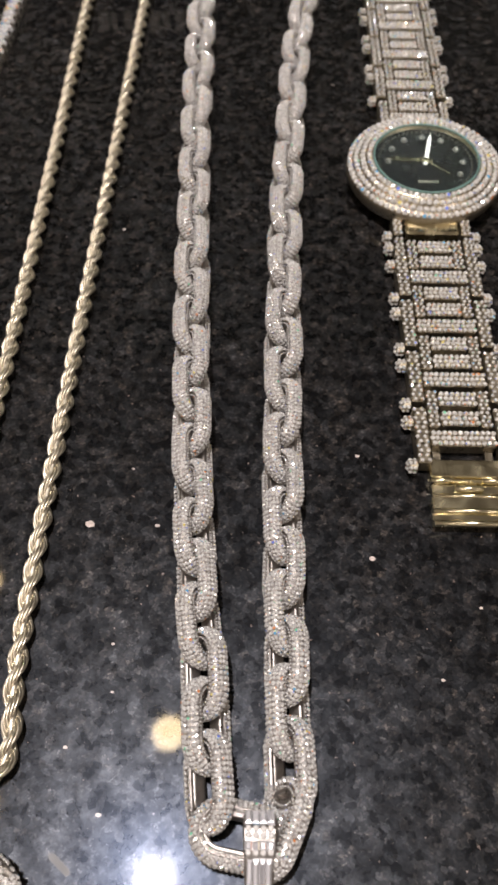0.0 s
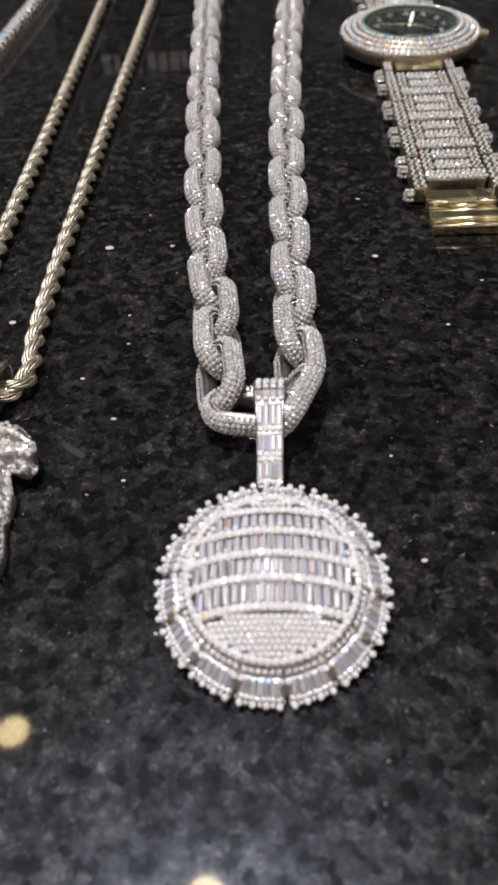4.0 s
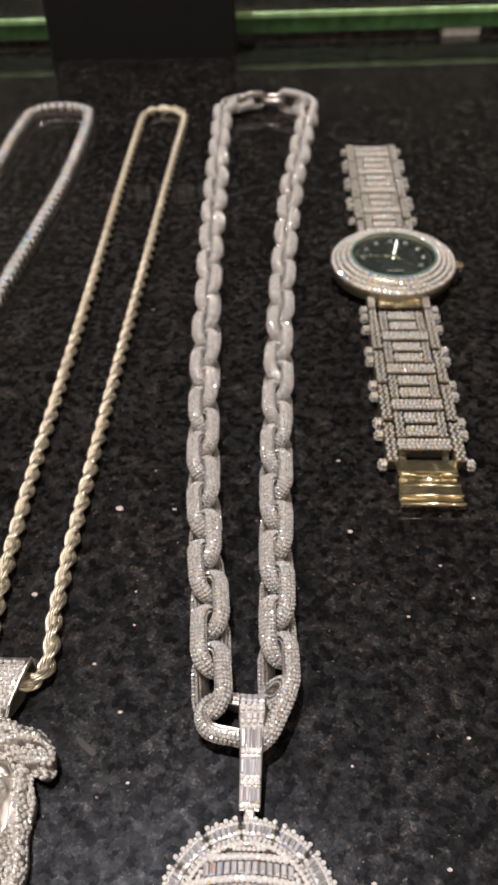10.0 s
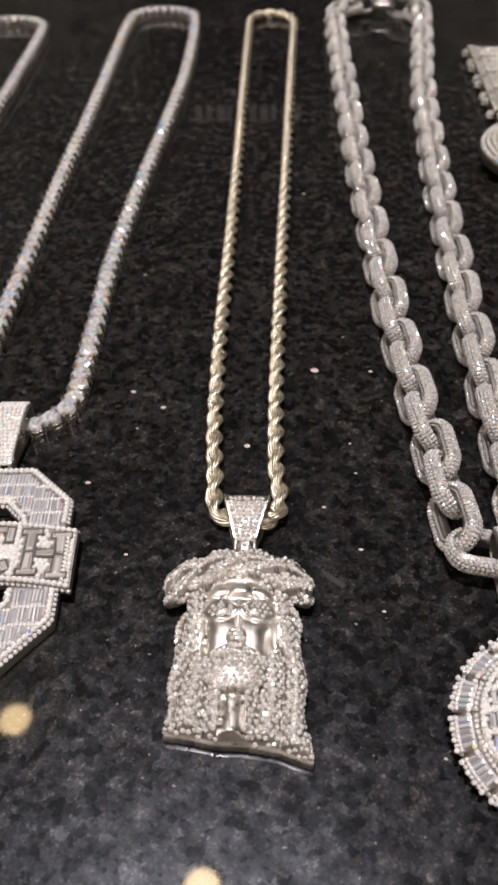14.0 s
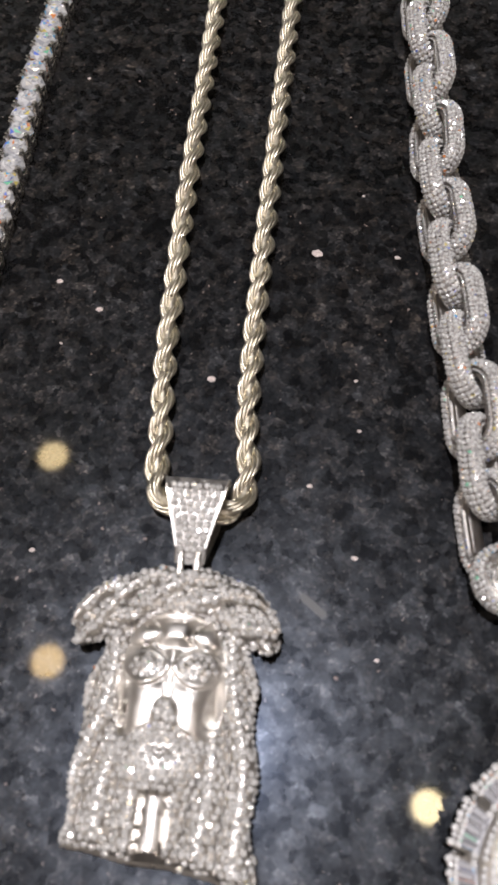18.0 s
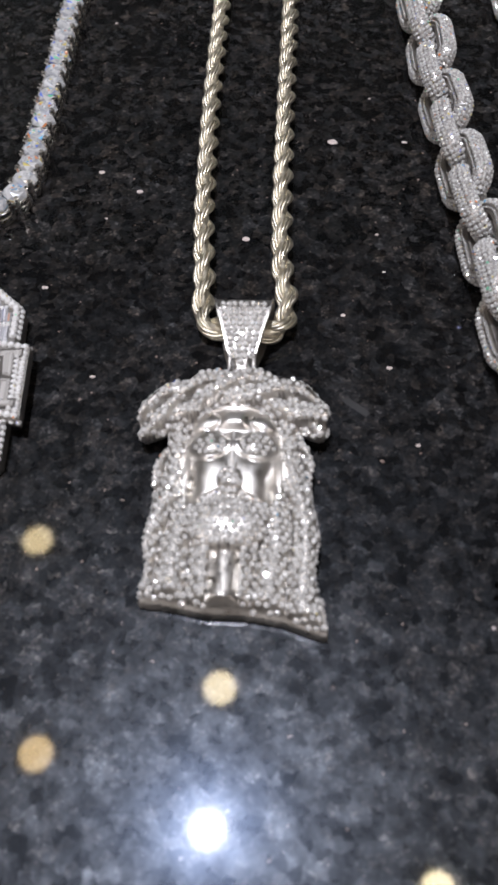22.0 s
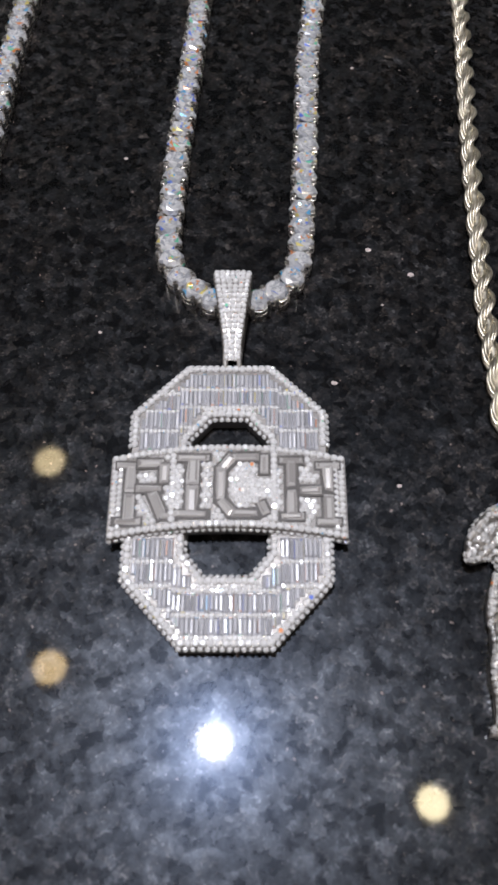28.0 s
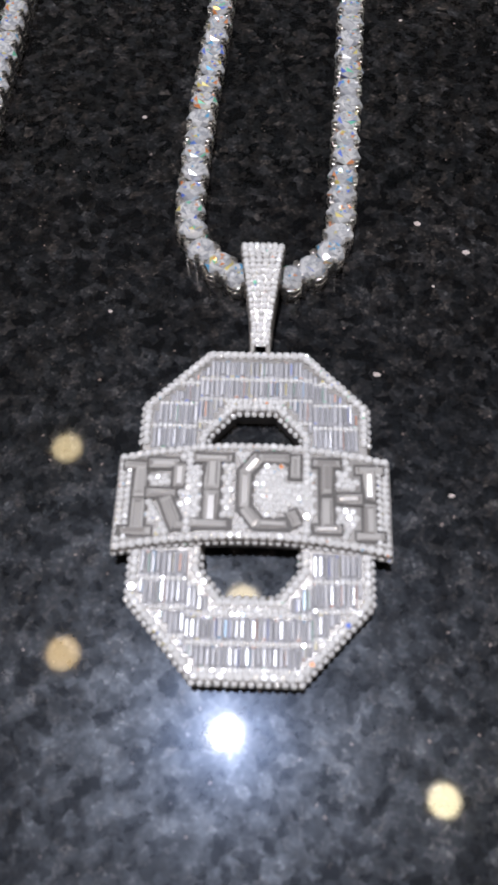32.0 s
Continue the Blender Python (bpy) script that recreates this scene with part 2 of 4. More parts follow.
CARD = plain("black_card", (0.012, 0.012, 0.014), 0.6, 0.25, 80.0, 0.25)
ENAMEL = plain("black_enamel", (0.010, 0.009, 0.012), 0.10)
PAD = plain("pale_rubber", (0.55, 0.54, 0.50), 0.6)
WALL = plain("wall_paint", (0.58, 0.56, 0.535), 0.7, 0.12, 3.0)
CEILING = plain("ceiling_paint", (0.40, 0.39, 0.38), 0.8, 0.05, 2.0)
FLOOR = plain("shop_floor", (0.38, 0.36, 0.34), 0.5, 0.2, 4.0)
CABINET = plain("cabinet_paint", (0.05, 0.045, 0.04), 0.5, 0.15, 6.0)
LENS = plain("lamp_lens", (0.8, 0.8, 0.78), 0.4)
TRIM = plain("lamp_trim", (0.75, 0.75, 0.74), 0.35)


# ---- mesh helpers (millimetres in, metres out) ----
MM = 0.001
rng = random.Random(7)


class Geo:
    def __init__(self):
        self.v, self.f, self.s = [], [], []

    def add(self, vs, fs, smooth=False, m=None):
        k = len(self.v)
        self.v += [tuple(m @ Vector(p)) for p in vs] if m else [tuple(p) for p in vs]
        self.f += [tuple(i + k for i in f) for f in fs]
        self.s += [smooth] * len(fs)
        return self

    def mesh(self, name, material):
        me = bpy.data.meshes.new(name)
        me.from_pydata([(x * MM, y * MM, z * MM) for x, y, z in self.v], [], self.f)
        me.materials.append(material)
        me.polygons.foreach_set("use_smooth", self.s)
        me.update()
        return me


def part(name, g, material, parent=None, label="", at=(0, 0, 0)):
    me = g if isinstance(g, bpy.types.Mesh) else g.mesh(name, material)
    ob = new(name, me)
    ob.location = [c * MM for c in at]
    if parent:
        ob.parent = parent
    return tagged(ob, label)


def thing(name, label, category, group="", kind="", at=(0, 0, 0), rz=0.0, rx=0.0):
    ob = new(name)
    ob.empty_display_size = 0.01
    ob.location = [c * MM for c in at]
    ob.rotation_euler = (radians(rx), 0, radians(rz))
    return tagged(ob, label, category, group, kind)


def box(g, x0, x1, y0, y1, z0, z1, b=0.0, m=None):
    """A box with its upper edges (and corners) chamfered by b."""
    if b <= 0:
        vs = [(x, y, z) for z in (z0, z1) for x, y in ((x0, y0), (x1, y0), (x1, y1), (x0, y1))]
        fs = [(3, 2, 1, 0), (4, 5, 6, 7), (0, 1, 5, 4), (1, 2, 6, 5), (2, 3, 7, 6), (3, 0, 4, 7)]
        return g.add(vs, fs, False, m)
    return prism(g, [(x0 + b, y0), (x1 - b, y0), (x1, y0 + b), (x1, y1 - b), (x1 - b, y1), (x0 + b, y1), (x0, y1 - b), (x0, y0 + b)], z0, z1, b, m)


def inset(poly, d):
    n, out = len(poly), []
    for i in range(n):
        a, b, c = (Vector(poly[j % n]) for j in (i - 1, i, i + 1))
        e1, e2 = (b - a).normalized(), (c - b).normalized()
        n1, n2 = Vector((-e1.y, e1.x)), Vector((-e2.y, e2.x))
        h = (n1 + n2)
        h = h / max(0.3, h.dot(n1))
        out.append(tuple(b + h * d))
    return out


def prism(g, poly, z0, z1, b=0.0, m=None, smooth=False):
    """An extruded outline (counter-clockwise) with a chamfered upper rim."""
    n = len(poly)
    loops = [[(*p, z0) for p in poly], [(*p, z1 - b) for p in poly]]
    if b > 0:
        loops.append([(*p, z1) for p in inset(poly, b)])
    vs = sum(loops, [])
    fs = [tuple(range(n - 1, -1, -1)), tuple(range((len(loops) - 1) * n, len(loops) * n))]
    for k in range(len(loops) - 1):
        fs += [(k * n + i, k * n + (i + 1) % n, (k + 1) * n + (i + 1) % n, (k + 1) * n + i) for i in range(n)]
    return g.add(vs, fs, smooth, m)


def circle(r, n, x=0.0, y=0.0, a0=0.0):
    return [(x + r * math.cos(a0 + math.tau * i / n), y + r * math.sin(a0 + math.tau * i / n)) for i in range(n)]


def basis(n):
    n = Vector(n).normalized()
    a = Vector((0, 1, 0)) if abs(n.y) < 0.9 else Vector((1, 0, 0))
    u = a.cross(n).normalized()
    return u, n.cross(u), n


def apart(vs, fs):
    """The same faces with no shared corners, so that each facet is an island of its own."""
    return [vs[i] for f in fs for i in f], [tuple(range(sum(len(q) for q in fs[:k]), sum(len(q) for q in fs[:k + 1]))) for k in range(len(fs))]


def cut_round(seg, h):
    vs = []
    for rr, z in ((1.0, -0.45), (1.0, 0.0), (0.58, h)):
        for i in range(seg):
            a = math.tau * (i + (0.5 if z > 0 else 0)) / seg
            vs.append((rr * math.cos(a), rr * math.sin(a), z))
    fs = [(i, (i + 1) % seg, seg + (i + 1) % seg, seg + i) for i in range(seg)]
    for i in range(seg):
        j = (i + 1) % seg
        fs += [(seg + i, seg + j, 2 * seg + i), (seg + j, 2 * seg + j, 2 * seg + i)]
    fs.append(tuple(range(2 * seg, 3 * seg)))
    return apart(vs, fs)


def cut_step():
    vs = []
    for a, b, z in ((0.5, 0.5, -0.7), (0.5, 0.5, 0.0), (0.36, 0.42, 0.55), (0.20, 0.34, 1.0)):
        vs += [(sx * a, sy * b, z) for sx, sy in ((-1, -1), (1, -1), (1, 1), (-1, 1))]
    fs = []
    for k in (0, 4, 8):
        fs += [(k + i, k + (i + 1) % 4, k + 4 + (i + 1) % 4, k + 4 + i) for i in range(4)]
    fs.append((12, 13, 14, 15))
    return apart(vs, fs)


ROUND6, ROUND8, STEP = cut_round(6, 0.55), cut_round(8, 0.55), cut_step()


class Pieces:
    """Stones as objects of their own under a thing or part; alike stones share a mesh."""
    made = {}

    def __init__(self, name, material, parent):
        self.name, self.material, self.parent = name, material, parent

    def put(self, shape, m):
        key = (self.name, self.material.name, id(shape))
        if key not in Pieces.made:
            me = bpy.data.meshes.new(self.name)
            me.from_pydata(shape[0], [], shape[1])
            me.materials.append(self.material)
            Pieces.made[key] = me
        ob = new(self.name, Pieces.made[key])
        ob.parent = self.parent
        ob.matrix_basis = Matrix.Diagonal((MM, MM, MM, 1)) @ m


def laid(g, shape, m):
    g.put(shape, m) if isinstance(g, Pieces) else g.add(shape[0], shape[1], False, m)


def stone(g, p, n, r, seg=6, h=0.55, tilt=0.22):
    """A round cut stone: girdle, crown facets and table, leaning a little at random."""
    n = Vector(n).normalized() + Vector((rng.uniform(-tilt, tilt), rng.uniform(-tilt, tilt), rng.uniform(-tilt, tilt)))
    u, v, n = basis(n)
    turn = Matrix((u, v, n)).transposed().to_4x4()
    laid(g, ROUND8 if seg == 8 else ROUND6, Matrix.Translation(p) @ turn @ Matrix.Rotation(rng.uniform(0, 1.05), 4, "Z") @ Matrix.Diagonal((r, r, r, 1)))


def baguette(g, p, along, n, w, l, h=0.5, tilt=0.13):
    """A rectangular step-cut stone, l long in the direction along."""
    n = (Vector(n).normalized() + Vector((rng.uniform(-tilt, tilt), rng.uniform(-tilt, tilt), 0))).normalized()
    v = Vector(along)
    v = (v - n * v.dot(n)).normalized()
    turn = Matrix((v.cross(n), v, n)).transposed().to_4x4()
    laid(g, STEP, Matrix.Translation(p) @ turn @ Matrix.Diagonal((w, l, h, 1)))


def spline(pts, step, closed=False):
    """Evenly spaced points on a Catmull-Rom curve; step is adjusted to fit a closed one."""
    P = [Vector(p) for p in pts]
    n = len(P)
    dense = []
    for i in range(n if closed else n - 1):
        a, b, c, d = [P[(i + k) % n] if closed else P[min(max(i + k, 0), n - 1)] for k in (-1, 0, 1, 2)]
        for j in range(24):
            t = j / 24
            dense.append(0.5 * ((2 * b) + (c - a) * t + (2 * a - 5 * b + 4 * c - d) * t * t + (3 * b - a - 3 * c + d) * t ** 3))
    dense.append(P[0] if closed else P[-1])
    d = [0.0]
    for a, b in zip(dense, dense[1:]):
        d.append(d[-1] + (b - a).length)
    count = max(2, round(d[-1] / step))
    if closed and count % 2:
        count += 1
    out, k = [], 0
    for i in range(count if closed else count + 1):
        s = d[-1] * i / count
        while k < len(d) - 2 and d[k + 1] < s:
            k += 1
        f = (s - d[k]) / max(1e-9, d[k + 1] - d[k])
        out.append((dense[k].lerp(dense[k + 1], f), (dense[k + 1] - dense[k]).normalized()))
    return out


def sweep(g, pts, section, closed=True, up=Vector((0, 0, 1)), smooth=True):
    """Sweep a closed section of (side, height) along points with tangents."""
    n, k, vs, fs = len(pts), len(section), [], []
    for p, t in pts:
        side = t.cross(up).normalized()
        top = side.cross(t)
        vs += [p + side * a + top * b for a, b in section]
    for i in range(n if closed else n - 1):
        j = (i + 1) % n
        fs += [(i * k + q, i * k + (q + 1) % k, j * k + (q + 1) % k, j * k + q) for q in range(k)]
    if not closed:
        fs += [tuple(range(k - 1, -1, -1)), tuple((n - 1) * k + q for q in range(k))]
    g.add(vs, fs, smooth)


def torus(g, c, n, R, r, nu=12, nv=6, squash=1.0):
    u, v, n = basis(n)
    vs, fs = [], []
    for i in range(nu):
        a = math.tau * i / nu
        e = u * math.cos(a) + v * (squash * math.sin(a))
        for j in range(nv):
            b = math.tau * j / nv
            vs.append(Vector(c) + e * (R + r * math.cos(b)) + n * (r * math.sin(b)))
    for i in range(nu):
        for j in range(nv):
            fs.append((i * nv + j, ((i + 1) % nu) * nv + j, ((i + 1) % nu) * nv + (j + 1) % nv, i * nv + (j + 1) % nv))
    g.add(vs, fs, True)


def ribbon(g, path, thick):
    """A closed band: path rows of (y, z, half width), running round; thick points inwards."""
    n = len(path)
    cy, cz = sum(p[0] for p in path) / n, sum(p[1] for p in path) / n
    vs, fs = [], []
    for i, (y, z, hw) in enumerate(path):
        a, b = path[i - 1], path[(i + 1) % n]
        ty, tz = b[0] - a[0], b[1] - a[1]
        ln = math.hypot(ty, tz)
        ny, nz = -tz / ln, ty / ln
        if ny * (cy - y) + nz * (cz - z) < 0:
            ny, nz = -ny, -nz
        for x, d in ((-hw, 0.25), (-hw + 0.3, 0), (hw - 0.3, 0), (hw, 0.25), (hw, thick), (-hw, thick)):
            vs.append((x, y + ny * d, z + nz * d))
    for i in range(n):
        j = (i + 1) % n
        fs += [(i * 6 + q, i * 6 + (q + 1) % 6, j * 6 + (q + 1) % 6, j * 6 + q) for q in range(6)]
    g.add(vs, fs)


def inside(poly, x, y):
    c, n = False, len(poly)
    for i in range(n):
        (x1, y1), (x2, y2) = poly[i - 1], poly[i]
        if (y1 > y) != (y2 > y) and x < (x2 - x1) * (y - y1) / (y2 - y1) + x1:
            c = not c
    return c


def along(poly, step, closed=True):
    """Evenly spaced points on a polygon's outline, with directions."""
    P = [Vector((*p, 0)) for p in poly] + ([Vector((*poly[0], 0))] if closed else [])
    total = sum((b - a).length for a, b in zip(P, P[1:]))
    n = max(1, round(total / step))
    out, want, run = [], 0.0, 0.0
    for a, b in zip(P, P[1:]):
        ln = (b - a).length
        while want <= run + ln - 1e-6 and len(out) < n:
            out.append((a.lerp(b, (want - run) / ln), (b - a) / ln))
            want += total / n
        run += ln
    return out


# ---- setting ----
def setting():
    # the counter: a granite slab on a cabinet, ending behind at the glass panel
    slab = thing("counter", "polished black speckled granite counter top under the jewellery", "counter", kind="structure")
    g = Geo()
    box(g, -1500, 1100, -420, 760, -30, 0, 1.5)
    part("granite_slab", g, GRANITE, slab)
    g = Geo()
    marks = [(-37.6, 82), (-22, 82), (-55, 52.5), (-28, 21), (27, 75), (50, 17), (27, -13), (-87, 72), (-78, 66), (-93.5, 39),
             (-81, 18), (-28, 44), (-29, 97), (-141, 48), (-84, 58), (25, 102), (-36, 33), (-29, 54), (40, 48), (57, 54),
             (24, 10), (-15, -26), (50, 64), (-91, 127), (-142, 95), (-40, 179), (24, 252), (-24, 5), (42, -10)]
    r2 = random.Random(3)
    for k, (x, y) in enumerate(marks):
        s = (1.25, 0.6, 0.8, 0.55)[k] if k < 4 else 0.7 if k in (4, 7, 8, 9) else r2.uniform(0.3, 0.6)
        prism(g, [(x + s * r2.uniform(0.8, 1.2) * math.cos(a), y + s * r2.uniform(0.6, 0.9) * math.sin(a)) for a in (0.2, 1.3, 2.4, 3.5, 4.6, 5.6)], 0.0, 0.03)
    tagged(part("quartz_flecks", g, plain("quartz_fleck", (0.66, 0.57, 0.54), 0.3, 0.3, 500.0), slab, "pale pinkish quartz flecks"), kind="stuff")
    g = Geo()
    prism(g, [(-36.6, 14.2), (-36.0, 13.2), (-32.6, 10.6), (-31.9, 11.0), (-32.2, 11.9), (-35.4, 14.4)], 0.0, 0.03)
    part("pale_inclusion", g, plain("grey_inclusion", (0.030, 0.030, 0.032), 0.35), slab, "long pale grey streak in the stone")
    g = Geo()
    box(g, -1480, 1080, -390, 730, -900, -30)
    tagged(part("counter_cabinet", g, CABINET), "dark painted cabinet that carries the granite counter", "cabinet", kind="structure")
    # the glass panel on pads, seen by its green lower edge, and the stone behind it
    turn = 3.6
    panel = thing("glass_panel", "upright clear glass panel with a green lower edge behind the jewellery", "glass panel", at=(0, 476, 0), rz=turn)
    g = Geo()
    box(g, -900, 700, -5, 5, 17, 420)
    pane = part("pane", g, PANEL_GLASS, panel)
    pane.visible_shadow = False
    g = Geo()
    box(g, -900, 700, -5.5, 5.5, 5, 13.6, 0.6)
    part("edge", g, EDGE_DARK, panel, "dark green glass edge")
    g = Geo()
    box(g, -900, 700, -6, 6, 13.7, 16.9, 0.8)
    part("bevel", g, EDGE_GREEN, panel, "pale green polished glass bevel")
    for x in (-420, 118, 520):
        g = Geo()
        box(g, x - 12, x + 12, -5.2, 7, 0.0, 5.0, 0.8)
        part("pad", g, PAD, panel, "pale rubber pad under the glass")
    g = Geo()
    box(g, -1500, 1100, 700, 760, 0.2, 620)
    tagged(part("backsplash", g, BROWN_GRANITE), "brown speckled stone upstand behind the glass panel", "backsplash", kind="structure")
    # the room
    g = Geo()
    box(g, -3500, 3500, -3500, 3500, -1000, -900)
    tagged(part("floor", g, FLOOR), "grey shop floor", "floor", kind="structure")
    g = Geo()
    box(g, -3500, 3500, -3500, 3500, CEIL * 1000 + 20, CEIL * 1000 + 120)
    tagged(part("ceiling", g, CEILING), "pale painted ceiling with recessed lamps", "ceiling", kind="structure")
    for name, b in (("wall_north", (-3600, 3600, 3500, 3600)), ("wall_south", (-3600, 3600, -3600, -3500)),
                    ("wall_west", (-3600, -3500, -3500, 3500)), ("wall_east", (3500, 3600, -3500, 3500))):
        g = Geo()
        box(g, *b, -1000, CEIL * 1000 + 120)
        tagged(part(name, g, WALL), "pale painted shop wall", "wall", kind="structure")
    for i, (x, y, watts, colour, size) in enumerate(SPOTS):
        lamp = thing("ceiling_spot", "round recessed ceiling lamp with " + ("cool white light" if i == 0 else "warm yellow light" if i < 5 else "warm white light, added unseen as fill"), "ceiling lamp", "ceiling lamps", at=(x * 1000, y * 1000, CEIL * 1000))
        g = Geo()
        prism(g, circle(size * 500, 28), 6, 18)
        part("lens", g, LENS, lamp)
        g = Geo()
        c = [(Vector((*p, 8)), Vector((-math.sin(a), math.cos(a), 0))) for p, a in ((q, math.atan2(q[1], q[0])) for q in circle(size * 560, 28))]
        sweep(g, c, [(6 * math.cos(b), 10 * math.sin(b)) for b in (0, 1.05, 2.1, 3.14, 4.2, 5.2)])
        part("trim_ring", g, TRIM, lamp)
        li = bpy.data.lights.new("spot_light", "AREA")
        li.shape, li.size, li.energy, li.color = "DISK", size, watts, colour
        ob = new("spot_light", li)
        ob.location, ob.parent = (0, 0, 0.002), lamp
    # black display box
    stand = thing("display_box", "matt black card jewellery box standing on the counter", "box", at=(-78, 450, 0), rz=1.4)
    g = Geo()
    box(g, -56, 56, -9.5, 9.5, 0, 60, 1.5)
    part("base", g, CARD, stand)
    g = Geo()
    box(g, -57.5, 57.5, -10.5, 10.5, 60.3, 98, 1.5)
    lid = part("lid", g, CARD, stand)
    for i, (w, h) in enumerate(((5, 11), (4, 11), (6, 11), (3, 11), (5, 10), (5, 11), (6, 11), (4, 10), (5, 11), (6, 11))):
        g = Geo()
        x = -30 + 7.2 * i
        box(g, x, x + w, -10.75, -10.4, 80.5, 80.5 + h)
        part("logo_bar", g, PAD, lid, "plain pale grey printed bar")


setting()


# ---- chunky cable necklace with the round pendant ----
LINK_L, LINK_W, WIRE, THICK = 18.2, 11.7, 3.35, 3.75


def oval(l, w, n):
    """A stadium outline: half straight length, end radius, n points with tangents."""
    r, hs = w / 2, (l - w) / 2
    pts = []
    per = 4 * hs + math.tau * r
    for i in range(n):
        s = per * i / n
        if s < 2 * hs:
            pts.append((Vector((r, -hs + s, 0)), Vector((0, 1, 0))))
        elif s < 2 * hs + math.pi * r:
            a = (s - 2 * hs) / r
            pts.append((Vector((r * math.cos(a), hs + r * math.sin(a), 0)), Vector((-math.sin(a), math.cos(a), 0))))
        elif s < 4 * hs + math.pi * r:
            pts.append((Vector((-r, hs - (s - 2 * hs - math.pi * r), 0)), Vector((0, -1, 0))))
        else:
            a = math.pi + (s - 4 * hs - math.pi * r) / r
            pts.append((Vector((r * math.cos(a), -hs + r * math.sin(a), 0)), Vector((-math.sin(a), math.cos(a), 0))))
    return pts


def cable_necklace():
    neck = thing("cable_necklace", "chunky white gold cable necklace paved with clear stones", "necklace")
    g = Geo()
    a, b = WIRE / 2, THICK / 2
    # domed outer half under the stones; the flat faces run in rails and grooves
    flat = [(0.16, 1.0), (0.08, 0.84), (-0.10, 0.84), (-0.18, 0.97), (-0.36, 0.95), (-0.42, 0.78), (-0.60, 0.74), (-0.68, 0.84), (-0.90, 0.72), (-1.0, 0.45)]
    dome = [(0.16 + 0.84 * math.cos(q), math.sin(q)) for q in (-1.5, -1.1, -0.7, -0.35, 0, 0.35, 0.7, 1.1, 1.5)]
    section = [(a * x, b * y) for x, y in dome + flat + [(x, -y) for x, y in reversed(flat)]]
    sweep(g, oval(LINK_L - WIRE, LINK_W - WIRE, 36), section)
    link_mesh = g.mesh("link", LINK_METAL)
    g = Geo()
    for q in (-1.30, -0.78, -0.26, 0.26, 0.78, 1.30):
        reach = 2 * a * (0.16 + 0.84 * math.cos(q))
        w, l = LINK_W - WIRE + reach, LINK_L - WIRE + reach
        per = 2 * (l - w) + math.pi * w
        for p, t in oval(l, w, round(per / 1.04)):
            out = t.cross(Vector((0, 0, 1)))
            stone(g, p + Vector((0, 0, b * math.sin(q))), out * math.cos(q) + Vector((0, 0, math.sin(q))), 0.52, 6, 0.40, 0.28)
    # a line of milgrain on the middle rail of each flat face
    for sz in (-1, 1):
        for p, t in oval(LINK_L - WIRE - 0.54 * a, LINK_W - WIRE - 0.54 * a, 52):
            stone(g, p + Vector((0, 0, sz * 0.96 * b)), (0, 0, sz), 0.26, 6, 0.5, 0.2)
    pave_mesh = g.mesh("pave", PAVE)
    zc = 5.3
    loop = [(-7.3, 26.6), (-9.0, 45.5), (-11.2, 61), (-14.0, 90), (-16.6, 126), (-19.3, 180), (-21.0, 222), (-22.0, 260), (-23.6, 325), (-22.6, 350), (-14, 360), (-2, 363), (11, 360), (19, 350), (17.6, 325),
            (11.2, 262), (9.0, 222), (7.3, 180), (6.7, 126), (6.6, 88), (7.0, 61), (7.5, 45.5), (7.9, 29.6)]
    pts = spline([(x, y, zc) for x, y in loop], 10.1)
    # two links meet under the bail: one lies across, the other leans down towards it
    pts += [(Vector((5.9, 18.9, zc)), Vector((-0.36, -0.93, 0))), (Vector((-1.2, 17.6, zc - 0.6)), Vector((-0.985, 0.17, 0)))]
    for i, (p, t) in enumerate(pts):
        ang = math.atan2(t.y, t.x) - math.pi / 2
        if i >= len(pts) - 2:
            roll = 8 if i == len(pts) - 1 else 52
        elif 340 < p.y:
            roll = (4 if i % 2 else 80) if abs(t.x) > 0.6 else (45 if i % 2 else -45)
        else:
            roll = 53 if i % 2 else -53
        ob = part("link", link_mesh, None, neck)
        m = Matrix.Translation(p * MM) @ Matrix.Rotation(ang, 4, "Z") @ Matrix.Rotation(radians(roll + rng.uniform(-5, 5)), 4, "Y") @ Matrix.Rotation(radians(rng.uniform(-3, 3)), 4, "Z")
        clasp = p.y > 355 and abs(p.x) < 11
        ob.matrix_basis = m @ Matrix.Diagonal((0.8, 0.72, 0.8, 1)) if clasp else m
        if not clasp:
            tagged(part("pave", pave_mesh, None, ob), kind="stuff")


cable_necklace()


